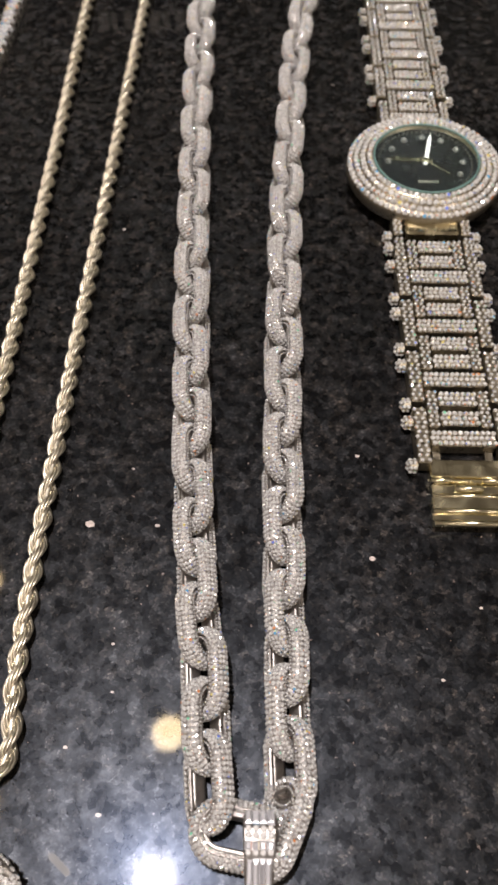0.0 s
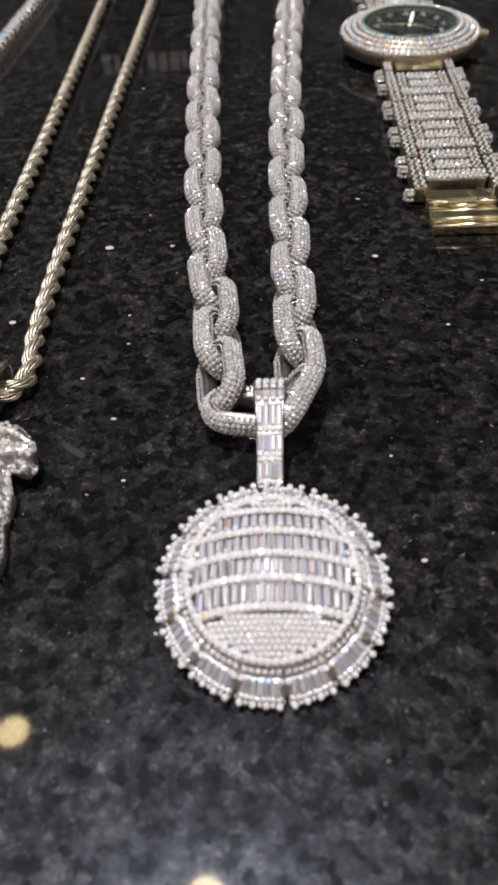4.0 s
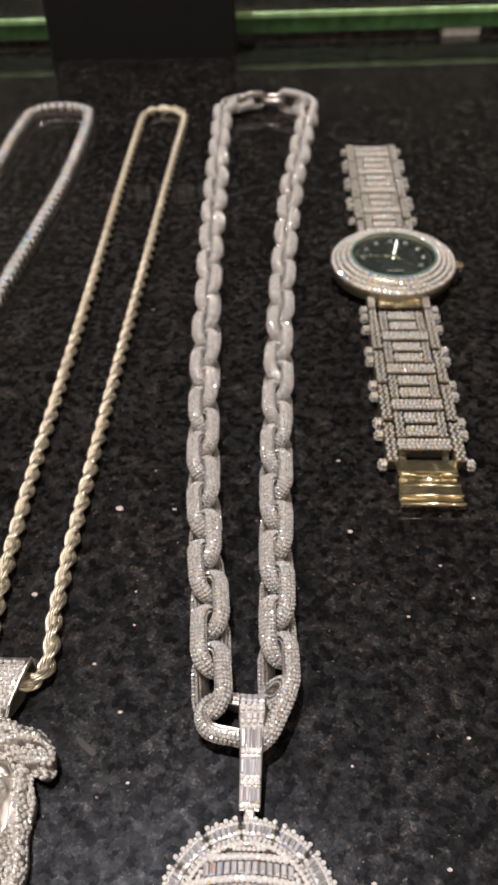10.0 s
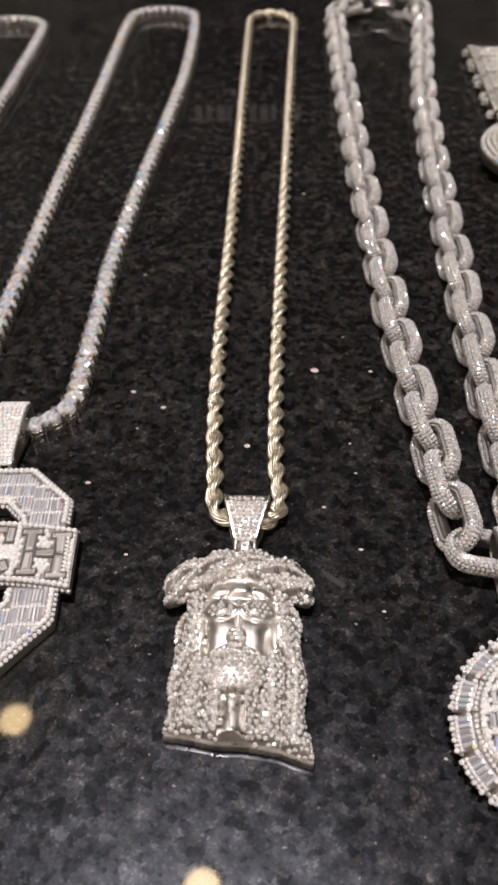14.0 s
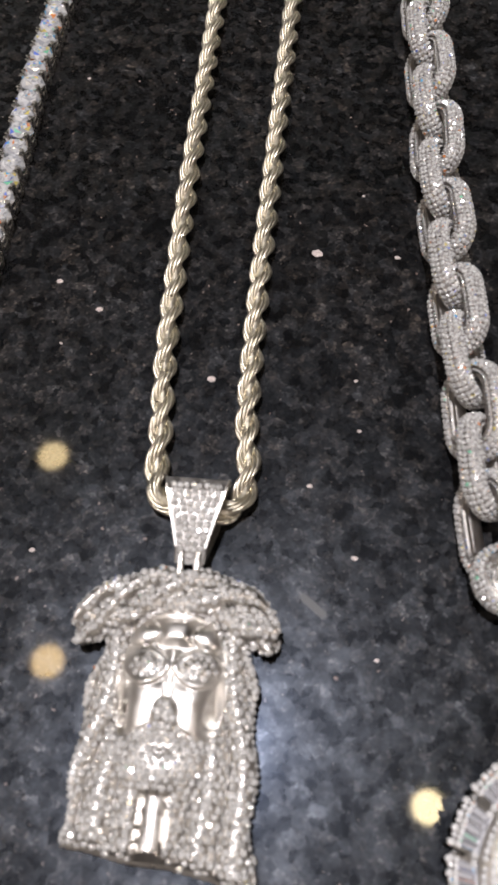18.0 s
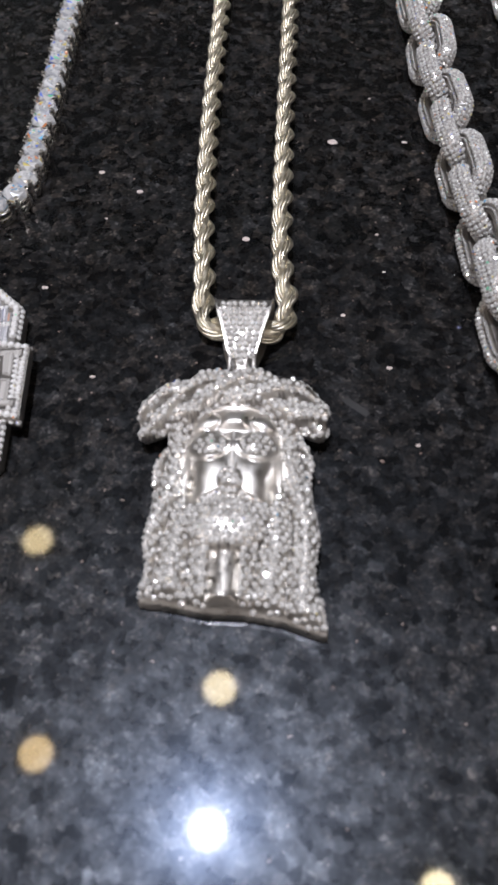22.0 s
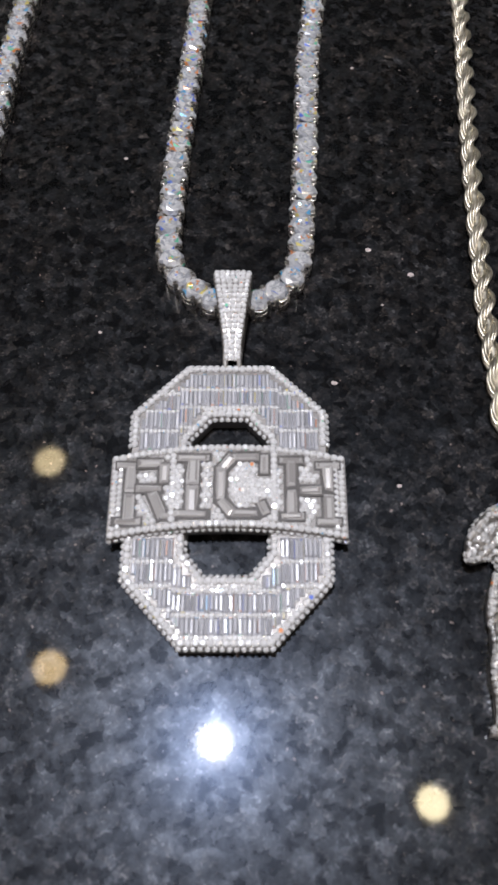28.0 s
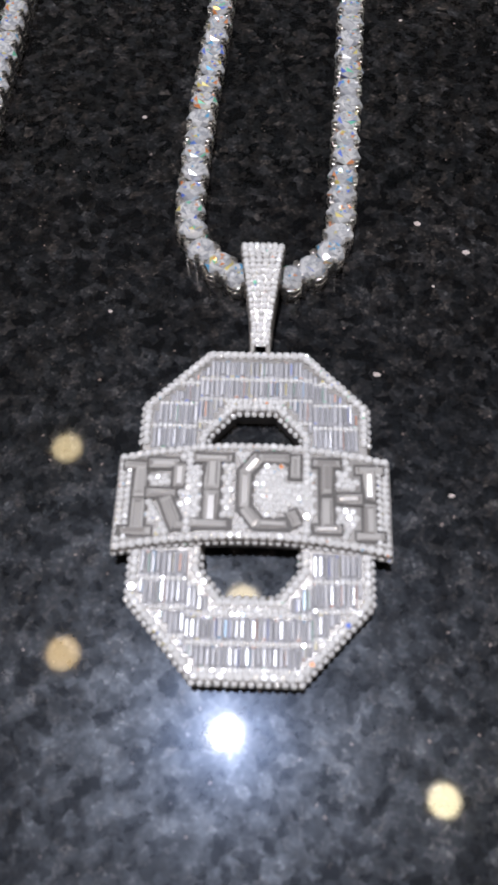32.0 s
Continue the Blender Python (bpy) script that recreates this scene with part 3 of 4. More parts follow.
def round_pendant():
    cx, cy = 2.8, -21.8
    pen = thing("round_pendant", "round domed pendant set with rows of clear baguette stones", "pendant", at=(cx, cy + 0.4, 4.1), rx=13.0)

    def dome(r):
        return 3.0 + 5.0 * math.sqrt(max(0.0, 1 - (r / 15.2) ** 2))

    g = Geo()
    prof = [(15.0, 0), (15.9, 0.8), (15.9, 2.2), (14.6, 3.6), (12.9, 4.9), (10, 6.0), (6, 7.2), (2.5, 7.8), (0.01, 7.9)]
    n = 56
    vs = [(r * math.cos(math.tau * i / n), r * math.sin(math.tau * i / n), z - 0.35) for r, z in prof for i in range(n)]
    vs = [(x, y, max(0, z)) for x, y, z in vs]
    fs = [(k * n + i, k * n + (i + 1) % n, (k + 1) * n + (i + 1) % n, (k + 1) * n + i) for k in range(len(prof) - 1) for i in range(n)]
    fs.append(tuple(range(n - 1, -1, -1)))
    g.add(vs, fs, True)
    part("body", g, STEEL, pen)

    def nrm(x, y):
        return Vector((x * 0.055, y * 0.055, 1))

    rows = [9.7, 6.0, 2.3, -1.5, -5.7]
    held = []
    for y0 in rows:
        g = Pieces("bead", BEAD, pen)
        half = math.sqrt(max(0, 11.9 ** 2 - y0 ** 2))
        m = max(2, int(2 * half / 1.0))
        for i in range(m + 1):
            x = -half + 2 * half * i / m
            y = y0 - 0.010 * x * x + 0.5
            if math.hypot(x, y) < 12.3:
                stone(g, (x, y, dome(math.hypot(x, y)) + 0.5), nrm(x, y), 0.72, 8)
                held.append((x, y, 0.5))
    for ya, yb in zip(rows, rows[1:]):
        g = Pieces("baguette", BAGUETTE, pen)
        ym, ln = (ya + yb) / 2, ya - yb - 1.3
        if ln < 0.8:
            continue
        half = math.sqrt(max(0, 11.6 ** 2 - ym ** 2))
        m = max(2, int(2 * half / 1.25))
        for i in range(m):
            x = -half + 2 * half * (i + 0.5) / m
            y = ym - 0.010 * x * x + 0.5
            r = math.hypot(x, y)
            if r < 11.9:
                baguette(g, (x, y, dome(r) + 0.1), (0, 1, -0.055 * y), nrm(x, y), 1.12, ln, 0.35)
                held += [(x, y + k * ln, 0.45) for k in (-0.4, -0.2, 0, 0.2, 0.4)]
    # small stones fill the crescents above and below the rows
    g = Geo()
    for j in range(-15, 16):
        for i in range(-14, 15):
            x, y = i * 0.92 + 0.46 * (j % 2), j * 0.82
            if math.hypot(x, y) < 12.0 and all((x - a) ** 2 + (y - b) ** 2 > (0.38 + c) ** 2 for a, b, c in held):
                stone(g, (x, y, dome(math.hypot(x, y)) + 0.3), nrm(x, y), 0.50, 6, 0.4)
    tagged(part("pave", g, BEAD, pen), kind="stuff")
    g = Pieces("bead", BEAD, pen)
    for p in circle(12.5, 74):
        stone(g, (*p, dome(12.5) + 0.6), (p[0] * 0.06, p[1] * 0.06, 1), 0.62, 8)
    # fourteen sloping fan-shaped settings round the rim, each with five stones
    for i in range(14):
        g = Geo()
        half = radians(11.7)
        rim = [(r * math.cos(q), r * math.sin(q), z) for r, z in ((13.1, 4.6), (16.9, 1.0)) for q in (-half, -half / 3, half / 3, half)]
        low = [(x, y, 0.4) for x, y, z in rim]
        vs = rim + low
        fs = [(0, 4, 5, 1), (1, 5, 6, 2), (2, 6, 7, 3), (4, 12, 13, 5), (5, 13, 14, 6), (6, 14, 15, 7), (0, 8, 12, 4), (3, 7, 15, 11), (0, 1, 2, 3, 11, 10, 9, 8), (8, 9, 10, 11, 15, 14, 13, 12)]
        g.add(vs, fs)
        holder = part("ray_setting", g, STEEL, pen)
        holder.rotation_euler = (0, 0, math.tau * (i + 0.25) / 14)
        g = Pieces("ray_baguette", BAGUETTE, holder)
        for k in range(5):
            q = half * 0.70 * (k - 2) / 2
            e = Vector((math.cos(q), math.sin(q), 0))
            baguette(g, e * 15.1 + Vector((0, 0, 3.0)), e + Vector((0, 0, -0.95)), e * 0.95 + Vector((0, 0, 1)), 1.05, 2.9, 0.4)
        g = Pieces("ray_bead", BEAD, holder)
        for count, rr, zz, lift in ((8, 16.4, 1.9, 0.9), (7, 17.0, 1.1, 0.4), (6, 13.4, 4.9, 1.5)):
            for k in range(count):
                q = half * (0.86 if rr < 14 else 0.82) * (2 * k / (count - 1) - 1)
                e = Vector((math.cos(q), math.sin(q), 0))
                stone(g, e * rr + Vector((0, 0, zz)), e * 0.9 + Vector((0, 0, lift)), 0.45, 8)
        for q, rr, zz in ((-half * 0.80, 17.4, 1.8), (half * 0.80, 17.4, 1.8), (-half * 0.27, 17.25, 1.6), (half * 0.27, 17.25, 1.6), (-half * 0.92, 14.6, 3.9), (half * 0.92, 14.6, 3.9)):
            stone(g, (rr * math.cos(q), rr * math.sin(q), zz), (1.0, 0, 1.4), 0.52, 8)
    g = Geo()
    for p in circle(16.5, 80):
        stone(g, (*p, 0.8), (p[0], p[1], 3), 0.5)
    tagged(part("lower_ring", g, PAVE, pen), kind="stuff")
    # bail: a band over the middle link
    flat = Matrix.Translation((-0.0004, -0.0004, -0.0041))
    flat = Matrix.Rotation(radians(-13.0), 4, "X") @ flat
    g = Geo()
    path = [(19.5, 6.0, 2.2), (26, 7.4, 2.3), (32, 9.0, 2.5), (36.5, 10.6, 2.8), (40, 10.8, 3.0), (42.4, 9.3, 3.0), (42.8, 6.0, 2.9), (41, 2.6, 2.6), (35, 0.9, 2.3), (27, 1.2, 2.2), (20.5, 4.0, 2.1)]
    ribbon(g, [(y, z, w) for y, z, w in path], 0.8)
    bail = part("bail", g, BED, pen)
    bail.matrix_basis = flat
    face = [(19.3, 5.95), (26, 7.4), (32, 9.0), (36.5, 10.6), (40, 10.8), (42.3, 9.4)]
    pts = spline([(0, y, z) for y, z in face], 0.55)
    g1, g2 = Pieces("bail_bead", BEAD, bail), Pieces("bail_baguette", BAGUETTE, bail)
    rowlen = [("b", 1.2), ("g", 3.2), ("b", 1.2), ("b", 1.2), ("g", 3.6), ("b", 1.3), ("g", 4.8), ("b", 1.3), ("g", 1.4), ("b", 1.2), ("b", 1.2), ("g", 3.0), ("b", 1.2)]
    s = 0.6
    for kind, ln in rowlen:
        i = int((s + ln / 2) / 0.55)
        if i >= len(pts):
            break
        p, t = pts[i]
        n = Vector((1, 0, 0)).cross(t)
        w = 5.3 if s > 14 else 4.4
        if kind == "b":
            for k in range(4):
                stone(g1, p + Vector(((k - 1.5) * w / 4, 0, 0)) + n * 0.2, n, 0.56)
        else:
            for k in range(4):
                baguette(g2, p + Vector(((k - 1.5) * w / 4, 0, 0)) + n * 0.1, t, n, w / 4 * 0.95, ln, 0.4)
        s += ln
    g = Geo()
    box(g, -1.1, 1.1, 15.5, 20.5, 4.0, 6.2, 0.3)
    part("hinge", g, POLISHED, pen).matrix_basis = flat


round_pendant()


# ---- rope necklace with the head pendant ----
def rope_necklace():
    neck = thing("rope_necklace", "pale gold twisted rope chain necklace lying in a long loop", "necklace")
    zc, TWIST = 2.15, -1
    runs = {
        "rope_strand": [[(-54, 26.5, 4.0), (-58.5, 26.8, 3.0), (-61.6, 30, 2.2), (-62.3, 40, zc), (-63.5, 55, zc), (-64.2, 76, zc), (-64.6, 100, zc), (-64.6, 150, zc), (-65.0, 208, zc), (-65.8, 285, zc), (-66.0, 335, zc)],
                        [(-43.8, 335, zc), (-45.0, 280, zc), (-46.2, 205, zc), (-47.2, 150, zc), (-47.8, 100, zc), (-48.0, 66, zc), (-47.6, 44, zc), (-46.4, 33, 2.2), (-48.2, 26.5, 3.0), (-54, 26.5, 4.0)]],
        "rope_end": [[(-66.0, 335, zc), (-65.6, 350, zc), (-61, 357, zc), (-55, 358.5, zc), (-49, 357, zc), (-44.2, 350, zc), (-43.8, 335, zc)]],
    }
    for name, paths in runs.items():
        for pth in paths:
            g = Geo()
            line = spline(pth, 0.55)
            for ph in (0, math.pi):
                for w in range(7):
                    wire = []
                    for i, (p, t) in enumerate(line):
                        side = t.cross(Vector((0, 0, 1))).normalized()
                        top = side.cross(t)
                        a = TWIST * math.tau * i * 0.55 / 13.0 + ph
                        off = side * math.cos(a) + top * math.sin(a)
                        lean = side * -math.sin(a) + top * math.cos(a)
                        b = math.tau * w / 7 - 1.7 * a
                        wire.append(p + off * (1.16 + 0.74 * math.cos(b)) + (lean * 0.86 - t * 0.4 * TWIST) * (0.80 * math.sin(b)))
                    sweep(g, [(q, (wire[min(k + 1, len(wire) - 1)] - wire[max(k - 1, 0)]).normalized()) for k, q in enumerate(wire)], [(0.31 * math.cos(c), 0.31 * math.sin(c)) for c in (0, 1.05, 2.1, 3.14, 4.19, 5.24)], False)
            sweep(g, spline(pth, 1.5), [(1.0 * math.cos(b), 1.0 * math.sin(b)) for b in (0, 0.79, 1.57, 2.36, 3.14, 3.93, 4.71, 5.5)], False)
            tagged(part(name, g, ROPE, neck), kind="stuff")
    g = Geo()
    torus(g, (-49.2, 357.5, 2.2), (0, 0, 1), 2.2, 0.55, 16, 8)
    part("clasp_ring", g, ROPE, neck)


rope_necklace()


def head_pendant():
    step = 0.2
    xs = np.arange(-72.5, -37.5, step)
    ys = np.arange(-32.0, 17.4, step)
    X, Y = np.meshgrid(xs, ys)
    U = X + 54.6 - 0.02 * (Y + 8)
    left = np.interp(Y, [-30, -25, -18, -10, 0, 3], [-67.6, -67.4, -66.7, -67.0, -66.4, -65.6])
    right = np.interp(Y, [-31, -29, -22, -10, 0, 3], [-39.2, -39.4, -40.9, -41.3, -42.4, -43.4])
    left = left + 0.45 * np.sin(0.55 * Y + 0.6)
    right = right + 0.4 * np.sin(0.5 * Y + 2.0)
    bottom = np.interp(X, [-68, -64, -58, -52, -46, -43, -40], [-24.9, -25.2, -26.2, -26.3, -27.2, -28.3, -29.2])
    vc = 12.0 - 0.026 * U ** 2
    crown = (np.abs(U + 0.5) / 15.6) ** 5.0 + (np.abs(Y - vc) / (3.2 + 0.12 * np.abs(U))) ** 2.6
    is_crown = crown < 1
    body = (X > left) & (X < right) & (Y > bottom) & (Y < vc)
    mask = body | is_crown
    # hair in grooved locks
    lock = (U + 0.9 * np.sin(Y * 0.22 + np.sign(U) * 1.0) + 0.012 * U * (Y + 10)) / 4.3
    ridge = np.abs(np.sin(math.pi * lock))
    h = 3.3 + 2.3 * ridge ** 0.6 - 0.045 * np.abs(U)
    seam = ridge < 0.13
    # face
    fr = (U / 8.3) ** 2 + ((Y + 2.6) / 12.4) ** 2
    face = 4.2 + 2.2 * np.sqrt(np.clip(1 - fr, 0, 1))

    def pillow(x0, y0, a, b, k=4):
        return np.exp(-(np.abs(U - x0) / a) ** k - (np.abs(Y - y0) / b) ** k)

    def dome(x0, y0, a, b):
        return np.sqrt(np.clip(1 - ((U - x0) / a) ** 2 - ((Y - y0) / b) ** 2, 0, 1))

    # forehead band over three brow domes, almond eyes with a raised rim, half-round cheeks
    brow = 1.3 * (pillow(0, 5.6, 2.6, 1.9) + dome(5.4, 5.2, 2.9, 2.3) + dome(-5.4, 5.2, 2.9, 2.3)) + 0.8 * pillow(0, 8.4, 9.0, 0.7)
    er = np.sqrt(((np.abs(U) - 3.95) / 3.75) ** 2 + ((Y - 0.3) / (2.9 - 0.05 * (np.abs(U) - 4.0) ** 2)) ** 2)
    eye = 0.9 * np.sqrt(np.clip(1.05 - er ** 2, 0, 1)) + 0.16 * np.exp(-((er - 0.84) / 0.12) ** 2) + 0.25 * np.exp(-(er / 0.42) ** 4)
    nose = 0.7 * np.exp(-(np.abs(U) / (0.8 + 0.08 * np.clip(1 - Y, 0, 9))) ** 2) * (Y > -7.4) * (Y < 2.8) + 1.2 * dome(0, -6.4, 1.8, 2.4)
    cheek = 1.0 * np.sqrt(np.clip(1 - ((np.abs(U) - 3.6) / 3.0) ** 2, 0, 1)) * pillow(0, -6.2, 9, 4.6, 6)
    temple = -1.6 * np.exp(-((np.abs(U) - 7.0) / 1.5) ** 2 - ((Y + 6.5) / 4.0) ** 2)
    smooth_face = face + brow + eye + nose + cheek + temple
    is_face = fr < 1
    beard_zone = ((U / 6.6) ** 2 + ((Y + 11.6) / 5.4) ** 2 < 1) | ((np.abs(U) < 6.0) & (Y < -8.0) & (Y > -12))
    beard_zone &= Y < -7.6 - 0.5 * np.clip(np.abs(U) - 1.5, 0, 9)
    tip = (U / 1.6) ** 2 + ((Y + 6.6) / 2.1) ** 2 < 1
    h = np.where(is_face, smooth_face, h)
    mouth = -0.7 * np.exp(-((Y + 11.4 - 0.08 * U ** 2) / 0.35) ** 2 - (U / 1.6) ** 4)
    swell = (U / 7.2) ** 2 + ((Y + 12.0) / 5.6) ** 2
    h = np.where(beard_zone & ~tip, 4.5 + 2.5 * np.sqrt(np.clip(1 - swell, 0, 1)) + mouth, h)
    neck = (np.abs(U) < 2.3 - 0.03 * (Y + 17)) & (Y < -16.2) & ~beard_zone
    h = np.where(neck, 3.0 - 0.03 * (Y + 22) + 2.0 * np.sqrt(np.clip(1 - (U / 2.5) ** 2, 0, 1)), h)
    # crown: a solid ring of three long twisted twigs
    crownh = 5.2 - 0.008 * U ** 2
    twig = np.zeros_like(h, bool)
    for k in range(3):
        ph = U * 0.27 + 0.5 + k * math.tau / 3
        d = Y - (vc + (1.9 + 0.10 * np.abs(U)) * np.sin(ph))
        on = np.abs(d) < 1.35
        z = 6.3 + 1.1 * np.cos(ph) - 0.008 * U ** 2 + np.sqrt(np.clip(1.35 ** 2 - d ** 2, 0, 9)) * 0.8
        crownh = np.where(on, np.maximum(crownh, z), crownh)
        twig |= on
    h = np.where(is_crown, crownh, h)
    # a plain polished lip runs along the lower edge
    lip = np.clip((Y - bottom) / 0.8, 0, 9)
    h = np.minimum(h, 1.8 + 1.0 * np.sqrt(lip) + 1.0 * np.clip(lip - 1, 0, 9))
    gemmy = np.where(is_crown, is_crown, beard_zone | tip | (er < 0.70) | (~is_face & ~seam)) & (~neck | is_crown)
    gemmy &= lip > 0.9
    # shade between locks and between crown twigs, painted as darker metal
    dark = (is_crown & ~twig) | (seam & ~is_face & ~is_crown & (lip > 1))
    idx = -np.ones(X.shape, int)
    idx[mask] = np.arange(mask.sum())
    vs = [(x, y, z) for x, y, z in zip(X[mask], Y[mask], h[mask])]
    fs, mats, count = [], [], {}
    for j in range(len(ys) - 1):
        for i in range(len(xs) - 1):
            q = (idx[j, i], idx[j, i + 1], idx[j + 1, i + 1], idx[j + 1, i])
            if min(q) >= 0:
                fs.append(q)
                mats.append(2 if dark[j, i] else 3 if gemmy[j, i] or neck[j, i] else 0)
                for a, b in zip(q, q[1:] + q[:1]):
                    count[(a, b)] = 1
    base, rim = {}, []
    for a, b in list(count):
        if (b, a) not in count:
            for c in (a, b):
                if c not in base:
                    base[c] = len(vs)
                    vs.append((vs[c][0], vs[c][1], 0.3 if vs[c][1] < 2 else 2.0))
            fs.append((b, a, base[a], base[b]))
            mats.append(0 if vs[a][1] < -24 else 3)
            rim.append((a, b))
    # stones in a jittered honeycomb, leaning with the relief
    hy, hx = np.gradient(h, step)
    g = Geo()
    for row in range(-34, 18):
        for col in range(-68, -32):
            x = (col + 0.5 * (row % 2)) * 1.14 + rng.uniform(-0.16, 0.16)
            y = row * 1.0 + rng.uniform(-0.16, 0.16)
            i, j = int(round((x - xs[0]) / step)), int(round((y - ys[0]) / step))
            if not (3 < i < len(xs) - 4 and 3 < j < len(ys) - 4) or not (mask[j, i] and gemmy[j, i]):
                continue
            if y < -17.2 and abs(U[j, i]) < 2.0:
                continue
            near = [mask[j + dj, i + di] for di in (-1, 0, 1) for dj in (-1, 0, 1)]
            if not all(near):
                continue
            size = rng.uniform(0.50, 0.62) if is_crown[j, i] else rng.uniform(0.44, 0.56) if er[j, i] < 0.7 else rng.uniform(0.50, 0.66)
            n = Vector((max(-1.5, min(1.5, -hx[j, i])), max(-1.5, min(1.5, -hy[j, i])), 1.2))
            stone(g, (x, y, h[j, i] + 0.05), n, size, 6, 0.4, 0.24)
    taken = set()
    for a, b in rim:
        p, q = Vector(vs[a]), Vector(vs[b])
        cell = (round(p.x / 1.05), round(p.y / 1.05))
        if cell in taken or p.y < -24:
            continue
        taken.add(cell)
        out = Vector((q.y - p.y, p.x - q.x, 0)).normalized()
        stone(g, p + out * 0.05 - Vector((0, 0, 0.5)), out + Vector((0, 0, 0.5)), 0.56, 6, 0.6, 0.2)
    k0 = len(vs)
    vs += g.v
    fs += [tuple(k + k0 for k in f) for f in g.f]
    mats += [1] * len(g.f)
    me = bpy.data.meshes.new("head_pendant")
    me.from_pydata([(x * MM, y * MM, z * MM) for x, y, z in vs], [], [tuple(int(k) for k in f) for f in fs])
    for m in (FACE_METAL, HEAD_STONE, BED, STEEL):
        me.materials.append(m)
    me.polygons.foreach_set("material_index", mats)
    me.polygons.foreach_set("use_smooth", [k != 1 for k in mats])
    me.update()
    ob = new("head_pendant", me)
    tagged(ob, "silvery sculpted head pendant with a stone-set crown and long hair", "pendant")
    # its bail is a loop over the rope
    bail = thing("pendant_bail", "tapered stone-paved bail that joins the pendant to the rope chain", "bail", at=(-54.0, 1.2, 0))
    g = Geo()
    path = [(15.0, 5.4, 2.4), (17.5, 6.2, 2.5), (22.5, 7.4, 3.8), (26.5, 8.1, 4.9), (28.6, 7.6, 5.3), (29.5, 5.5, 5.3), (29, 2.0, 5.0), (27, 0.5, 4.6), (22, 0.5, 3.6), (17, 2.2, 2.5)]
    ribbon(g, path, 0.8)
    part("band", g, BED, bail)
    g = Geo()
    for p, t in spline([(0, 16.3, 5.85), (0, 17.5, 6.2), (0, 22.5, 7.4), (0, 27.2, 8.1)], 0.98):
        hw = np.interp(p.y, [16, 17.5, 22.5, 26.5, 29], [1.4, 1.6, 2.6, 3.6, 3.9])
        n = Vector((1, 0, 0)).cross(t)
        m = max(2, int(2 * hw / 1.02) + 1)
        for k in range(m):
            stone(g, p + Vector((-hw + 2 * hw * k / (m - 1) + rng.uniform(-0.1, 0.1), rng.uniform(-0.15, 0.15), 0)) + n * 0.14, n, 0.56)
    part("pave", g, HEAD_STONE, bail)
    for side in (-1, 1):
        g = Geo()
        edge = [(side * (w - 0.2), y, z + 0.2) for y, z, w in path[1:5]]
        for (p, t), (q, _) in zip(spline(edge, 0.8), spline(edge, 0.8)[1:]):
            u = Vector((0.16, 0, 0))
            v = Vector((0, 0, 0.22))
            g.add([p - u - v, p + u - v, p + u + v, p - u + v, q - u - v, q + u - v, q + u + v, q - u + v], [(0, 1, 5, 4), (1, 2, 6, 5), (2, 3, 7, 6), (3, 0, 4, 7), (3, 2, 1, 0), (4, 5, 6, 7)])
        part("side_rail", g, STEEL, bail)
    g = Geo()
    box(g, -1.9, -0.8, 12.5, 17.0, 4.2, 6.4, 0.3)
    box(g, 0.8, 1.9, 12.5, 17.0, 4.2, 6.4, 0.3)
    part("hinge", g, POLISHED, bail)


head_pendant()


# ---- tennis necklaces ----
def tennis_link():
    g = Geo()
    # square four-prong cup with open sides
    prism(g, circle(2.35, 12), 0.0, 0.9, 0.0)
    for sx in (-1, 1):
        for sy in (-1, 1):
            m = Matrix.Translation((sx * 1.82, sy * 1.75, 0))
            prism(g, circle(0.5, 8), 0.0, 4.35, 0.15, m)
    for z in (1.5, 2.7):
        sweep(g, [(Vector((*p, z)), Vector((-p[1], p[0], 0)).normalized()) for p in circle(2.3, 16)], [(0.25, -0.3), (0.25, 0.3), (-0.25, 0.3), (-0.25, -0.3)])
    box(g, -0.6, 0.6, 2.0, 2.8, 0.8, 2.0)
    g.v = [(1.13 * x, y, 1.1 * z) for x, y, z in g.v]
    cup = g.mesh("cup", POLISHED)
    g = Geo()
    seg, r2 = 8, random.Random(11)
    vs = []
    for r, z, o in ((0.3, 0.9, 0), (2.42, 3.0, 0), (2.42, 3.25, 0), (1.85, 3.95, 0.5), (1.3, 4.3, 0), (0.65, 4.32, 0.5)):
        vs += [(r * math.cos(math.tau * (i + o) / seg), r * math.sin(math.tau * (i + o) / seg), z + (r2.uniform(-0.12, 0.12) if 0 < r < 1.5 and z > 4.31 else 0)) for i in range(seg)]
    fs = []
    for k in range(5):
        for i in range(seg):
            j = (i + 1) % seg
            fs += [(k * seg + i, k * seg + j, (k + 1) * seg + i), (k * seg + j, (k + 1) * seg + j, (k + 1) * seg + i)]
    vs.append((0, 0, 4.25))
    fs += [(5 * seg + i, 5 * seg + (i + 1) % seg, 6 * seg) for i in range(seg)]
    g.add(*apart(vs, fs))
    g.v = [(1.13 * x, y, 1.1 * z) for x, y, z in g.v]
    return cup, g.mesh("stone", TENNIS)


CUP, BRILLIANT = tennis_link()


